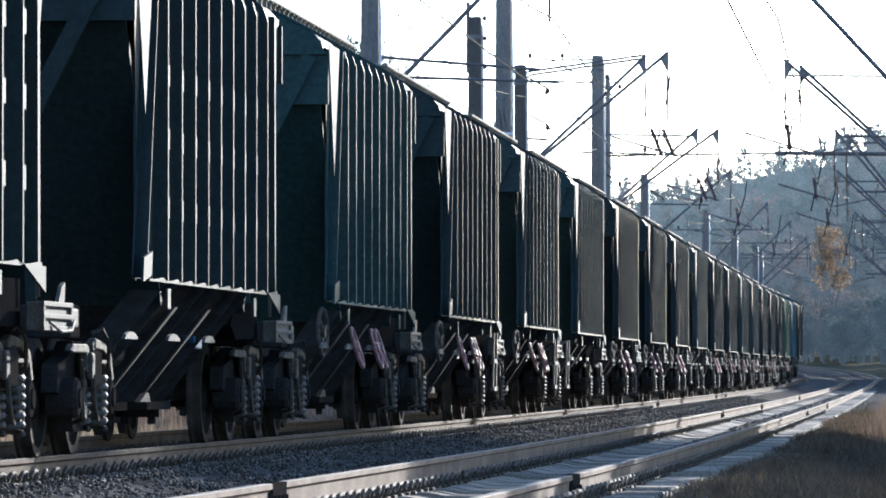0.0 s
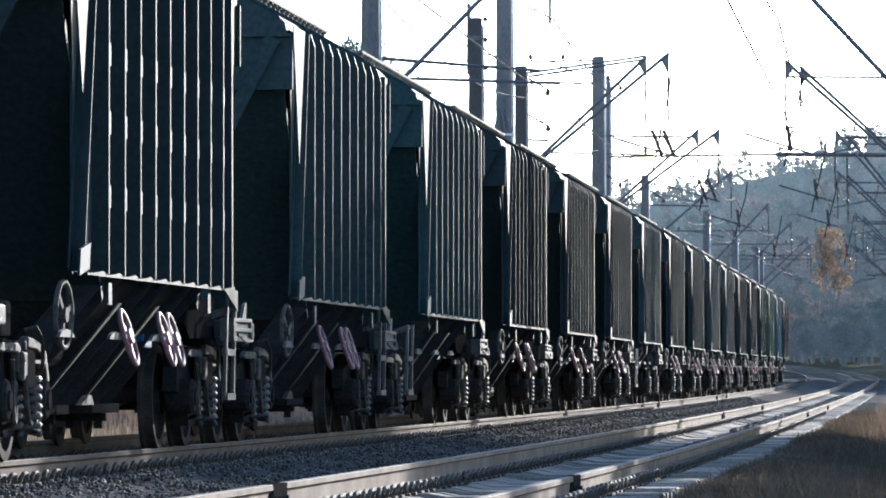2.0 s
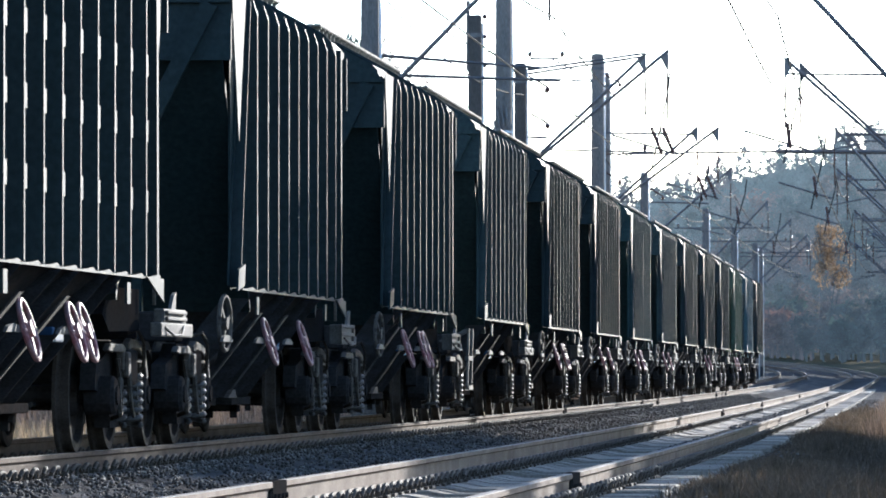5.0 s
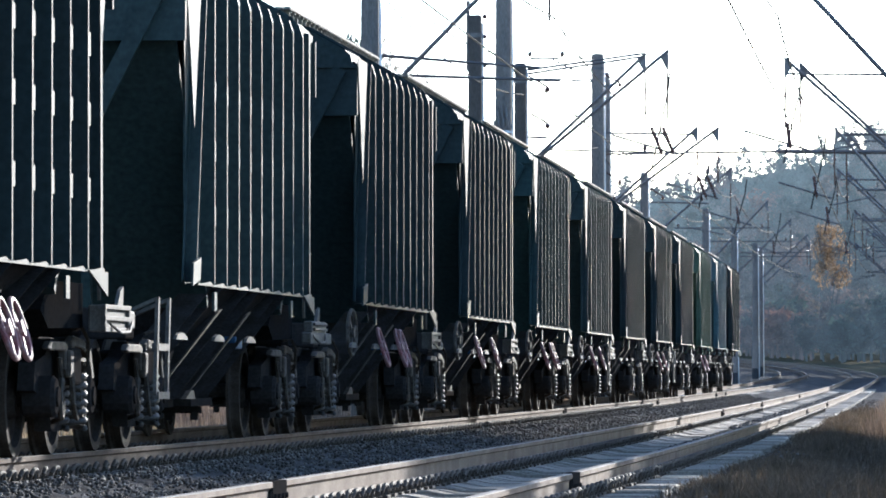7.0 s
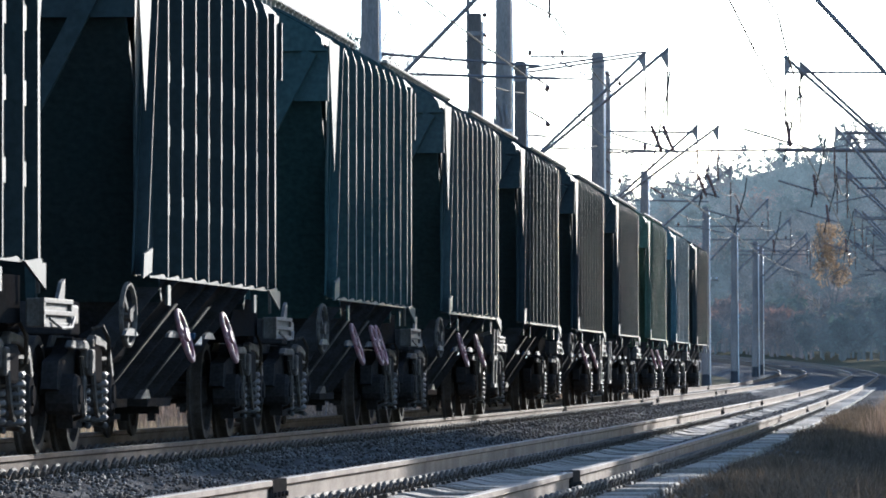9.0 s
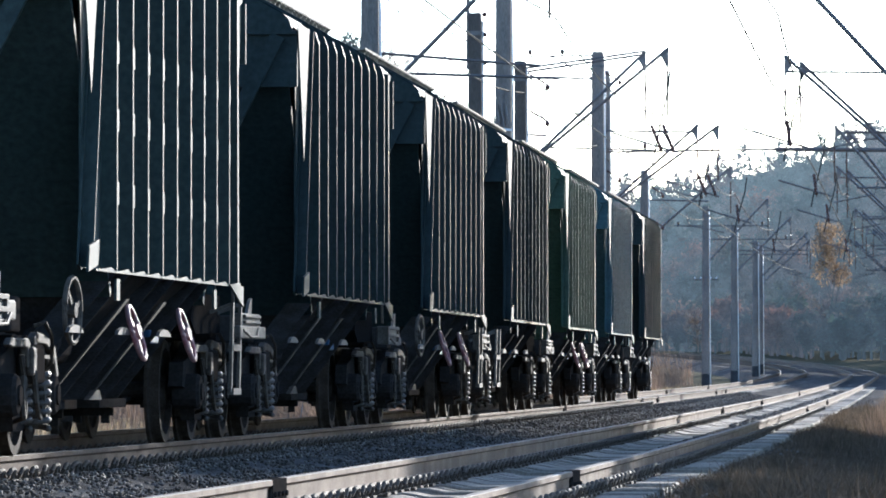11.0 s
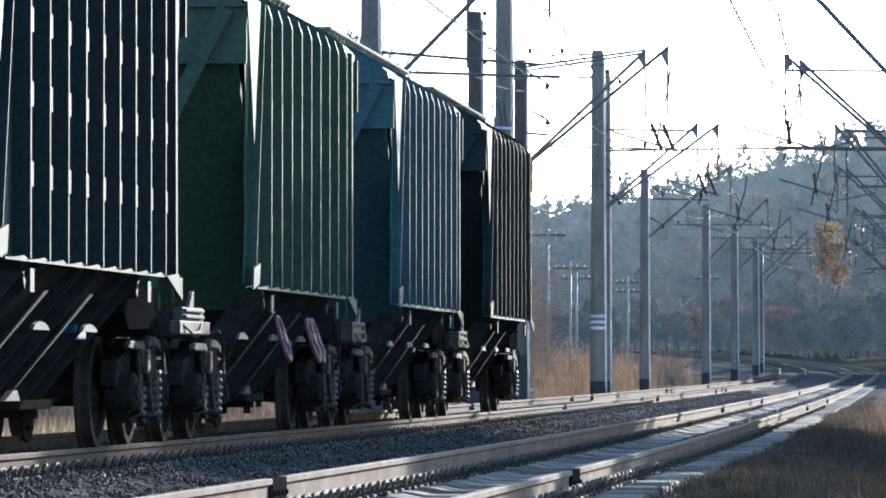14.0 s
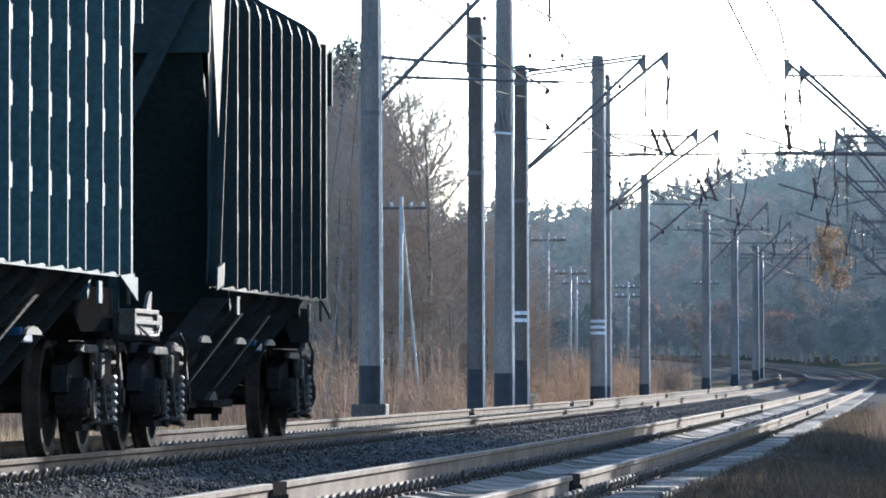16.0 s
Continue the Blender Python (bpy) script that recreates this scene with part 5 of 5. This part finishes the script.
tagged(raw("bend_bushes", bvs, bfs, HAZE_GLOWS[5]), "dark half-bare bushes along the outside of the bend", "bushes", kind="stuff")

def thicket(protos, spots):
    """Copies of a few bare trees."""
    for i, (x, y, s, r) in enumerate(spots):
        p = protos[i % len(protos)]
        m = pose(x, y, ground_z(x, y), 0, 0, r)
        c = p if i < len(protos) else copy_thing(p, m)
        c.matrix_basis = m
        c.scale = (s, s, s)


def bare_tree(h, seed, limbs=20, depth=2):
    t = empty("bare_tree", Matrix(), "bare grey-brown leafless tree beyond the track", "tree", "lineside trees")
    rng.seed(seed)
    vs, fs, v2, f2 = [], [], [], []
    stick(vs, fs, (0, 0, -0.4), (0.05, 0, h * 0.5), 0.010 * h, 0.006 * h, 6)
    stick(vs, fs, (0.05, 0, h * 0.5), (0.0, 0.2, h * 0.85), 0.006 * h, 0.002 * h, 6)
    for i in range(limbs):
        a, z = rng.uniform(0, 6.28), h * rng.uniform(0.15, 0.82)
        out = 0.95 - 0.5 * z / h
        branchy(v2, f2, (0.02 * z / h, 0, z), (out * math.cos(a), out * math.sin(a), 0.8), h * rng.uniform(0.22, 0.34) * (1.1 - 0.35 * z / h), 0.0038 * h, depth, 0.62)
    raw("trunk", vs, fs, BARK, t)
    raw("crown", v2, f2, TWIG, t)
    return t


def growth(a):
    """Slope of the treetops beside the line, by the bearing x / y."""
    return float(np.interp(a, [-0.125, -0.112, -0.1075, -0.101, -0.0965, -0.093, -0.088, -0.084], [0.058, 0.055, 0.0515, 0.050, 0.043, 0.029, 0.025, 0.016]))


rng.seed(5)
spots = [(-0.1021 * 188, 188, 0.9, 40.0), (-0.1085 * 196, 196, 0.9, 200.0), (-0.1045 * 205, 205, 0.93, 110.0)]
for i in range(58):
    y = rng.uniform(186, 262)
    a = -0.124 + 0.038 * rng.random()
    spots.append((a * y, y, (growth(a) * (0.6 if -0.107 < a < -0.094 else 1.0) * y + 1.3) / 12 * rng.uniform(0.55, 0.97), rng.uniform(0, 360)))
thicket([bare_tree(12, 41, 13, 3), bare_tree(12, 42), bare_tree(12, 43), bare_tree(12, 44)], spots)
pine = tree("pine", pine_mesh(15, 71), PINE, "tall Scots pine behind the bare lineside trees", "tree", "lineside trees")
for i, (x, y, h, r) in enumerate(((-0.1173 * 236, 236, 15.2, 0), (-0.1145 * 243, 243, 14.7, 120), (-0.1198 * 250, 250, 16.0, 200))):
    m = pose(x, y, ground_z(x, y), 0, 0, r)
    c = pine if i == 0 else copy_thing(pine, m)
    c.matrix_basis = m
    c.scale = (0.6, 0.6, 0.94 * h / 15)

# bare copse behind them
rng.seed(61)
copse = []
for i in range(130):
    y = rng.uniform(235, 350)
    a = -0.126 + 0.040 * rng.random()
    k = rng.choice((4, 5, 6, 9, 3))
    copse.append((a * y, y, (growth(a) * (0.55 if -0.108 < a < -0.094 else 0.9) * y + 1.0) / (11, 12, 11, 13, 11, 5, 6, 7)[k - 2] * rng.uniform(0.5, 0.92), k, rng.uniform(0, 6.28)))
joined("bare_copse", PROTOS, copse, [TWIG, PINE, RUSSET, HAZEL, SHADE], "tangled bare brown copse behind the lineside poles", "woods")

# alders added out of view on the near verge, to cast shade across the tracks
shade = tree("alder", leaf_mesh(6.0, 51, 5200, 0.17), WEED, "unseen brown-leaved alder on the verge, placed for its shade", "tree", "lineside trees")
for i, (x, y, s, r) in enumerate(((1.3, 82, 0.95, 160), (0.6, 87, 0.9, 240), (1.2, 92, 0.95, 300), (0.8, 97, 0.9, 30), (1.4, 101, 0.95, 110), (2.6, 80, 0.88, 200), (2.8, 90, 0.88, 20), (2.9, 100, 0.88, 60), (1.0, 79.5, 0.92, 100), (0.9, 84.5, 0.9, 10), (1.1, 89.5, 0.93, 70), (1.5, 94.5, 0.9, 130), (1.1, 105, 0.9, 20), (0.9, 48, 0.42, 10), (0.6, 54, 0.4, 70), (1.0, 60, 0.42, 130), (0.5, 66, 0.4, 190))):
    m = pose(x, y, ground_z(x, y), 0, 0, r)
    c = shade if i == 0 else copy_thing(shade, m)
    c.matrix_basis = m
    c.scale = (s, s, s * (1.58 if s < 0.5 else 1.38 if y < 88 else 1.52))


# taller alders, also out of view, added to shade the passing train
tall = tree("alder", leaf_mesh(11.5, 52, 2700, 0.26), WEED, "unseen tall half-bare alder on the verge, placed for its shade", "tree", "lineside trees")
for i, (x, y, s, r) in enumerate(((1.9, 93, 1.0, 15), (2.2, 98, 0.95, 75), (1.8, 103, 1.0, 145), (2.3, 107, 0.95, 205), (2.0, 110, 0.9, 265))):
    m = pose(x, y, ground_z(x, y), 0, 0, r)
    c = tall if i == 0 else copy_thing(tall, m)
    c.matrix_basis = m
    c.scale = (s, s, s * 0.86)


def grass_field(name, mat, n, where, h, label, seed):
    """Blades of dry grass strewn over a stretch of ground."""
    rng.seed(seed)
    vs, fs = [], []
    for _ in range(n):
        x, y = where()
        z = ground_z(x, y)
        a, q = rng.uniform(0, 6.28), h * rng.uniform(0.4, 1.2)
        w = 0.007 + 0.00006 * y
        lean = rng.gauss(0, 0.25) * q
        b = rng.uniform(0, 6.28)
        k = len(vs)
        vs += [(x - w * math.cos(a), y - w * math.sin(a), z - 0.03), (x + w * math.cos(a), y + w * math.sin(a), z - 0.03), (x + lean * math.cos(b), y + lean * math.sin(b), z + q)]
        fs.append((k, k + 1, k + 2))
    tagged(raw(name, vs, fs, mat), label, "grass", kind="stuff")


def left_verge():
    y = rng.uniform(50, 330)
    return cx(y) - 4.2 - 22 * rng.random() ** 1.3, y


def far_right_verge():
    y = rng.uniform(95, 310)
    return cx(y) + SPACING + 2.4 + 8 * rng.random(), y


def scrub(n, seed):
    """Low tangled weeds: little bunches of short stems."""
    rng.seed(seed)
    vs, fs = [], []
    for _ in range(n):
        y = 30 + 120 * rng.random() ** 1.4
        x = cx(y) + SPACING + 1.5 + 7 * rng.random() ** 1.25
        z = ground_z(x, y) if x - cx(y) > SPACING + 2.9 else cz(y) + DROP - 0.27 - 0.25 * max(0, x - cx(y) - SPACING - 1.9)
        tall = 0.14 + 0.42 * (0.5 + 0.5 * math.sin(x * 1.3 + y * 0.21)) * (0.5 + 0.5 * math.sin(y * 0.43)) + 0.1 * rng.random()
        tall *= 0.35 + 0.65 * min(1, max(0, x - cx(y) - SPACING - 1.5) / 1.4)
        for _ in range(14):
            d = Vector((rng.gauss(0, 0.6), rng.gauss(0, 0.6), rng.uniform(0.1, 0.9))).normalized() * tall * rng.uniform(0.4, 0.9)
            b = Vector((x + rng.gauss(0, 0.08), y + rng.gauss(0, 0.08), z + rng.uniform(0, 0.4) * tall))
            s = Vector((rng.gauss(0, 1), rng.gauss(0, 1), 0)).normalized() * (0.005 + 0.00003 * y)
            k = len(vs)
            vs += [tuple(b - s), tuple(b + s), tuple(b + d)]
            fs.append((k, k + 1, k + 2))
    tagged(raw("scrub", vs, fs, WEED), "low tangled dark brown weeds on the verge", "weeds", kind="stuff")


scrub(24000, 8)


def brush_strip():
    y = rng.uniform(125, 345)
    return cx(y) - 5.5 - 16 * rng.random(), y


def brushwood(n, seed):
    """Upright stems of reeds and saplings."""
    rng.seed(seed)
    vs, fs = [], []
    for _ in range(n):
        x, y = brush_strip()
        lump = 0.5 + 0.5 * math.sin(x * 0.7 + y * 0.19) * math.sin(y * 0.37 + 1)
        h = (0.55 + 2.4 * lump * lump) * rng.uniform(0.5, 1.1)
        z = ground_z(x, y)
        b = rng.uniform(0, 6.28)
        q = (x + 0.22 * h * math.cos(b) * rng.random(), y + 0.22 * h * math.sin(b), z + h)
        w = 0.011
        k = len(vs)
        vs += [(x - w, y, z - 0.05), (x + w, y, z - 0.05), q]
        fs.append((k, k + 1, k + 2))
        for _ in range(3):
            t = rng.uniform(0.35, 0.9)
            c = Vector((x + (q[0] - x) * t, y + (q[1] - y) * t, z + h * t))
            e = c + Vector((rng.gauss(0, 0.13), rng.gauss(0, 0.13), rng.uniform(0.1, 0.4)))
            k = len(vs)
            vs += [tuple(c), (c.x + 0.02, c.y, c.z + 0.03), tuple(e)]
            fs.append((k, k + 1, k + 2))
    tagged(raw("brushwood", vs, fs, BRUSH), "dense brown brushwood and dry reeds behind the poles", "brushwood", kind="stuff")


brushwood(42000, 17)
grass_field("dry_grass", GRASS, 60000, left_verge, 0.42, "tall straw-coloured dry grass beside the line", 3)
grass_field("verge_grass", BRUSH, 46000, far_right_verge, 0.6, "sunlit golden grass on the far verge", 4)


motions()
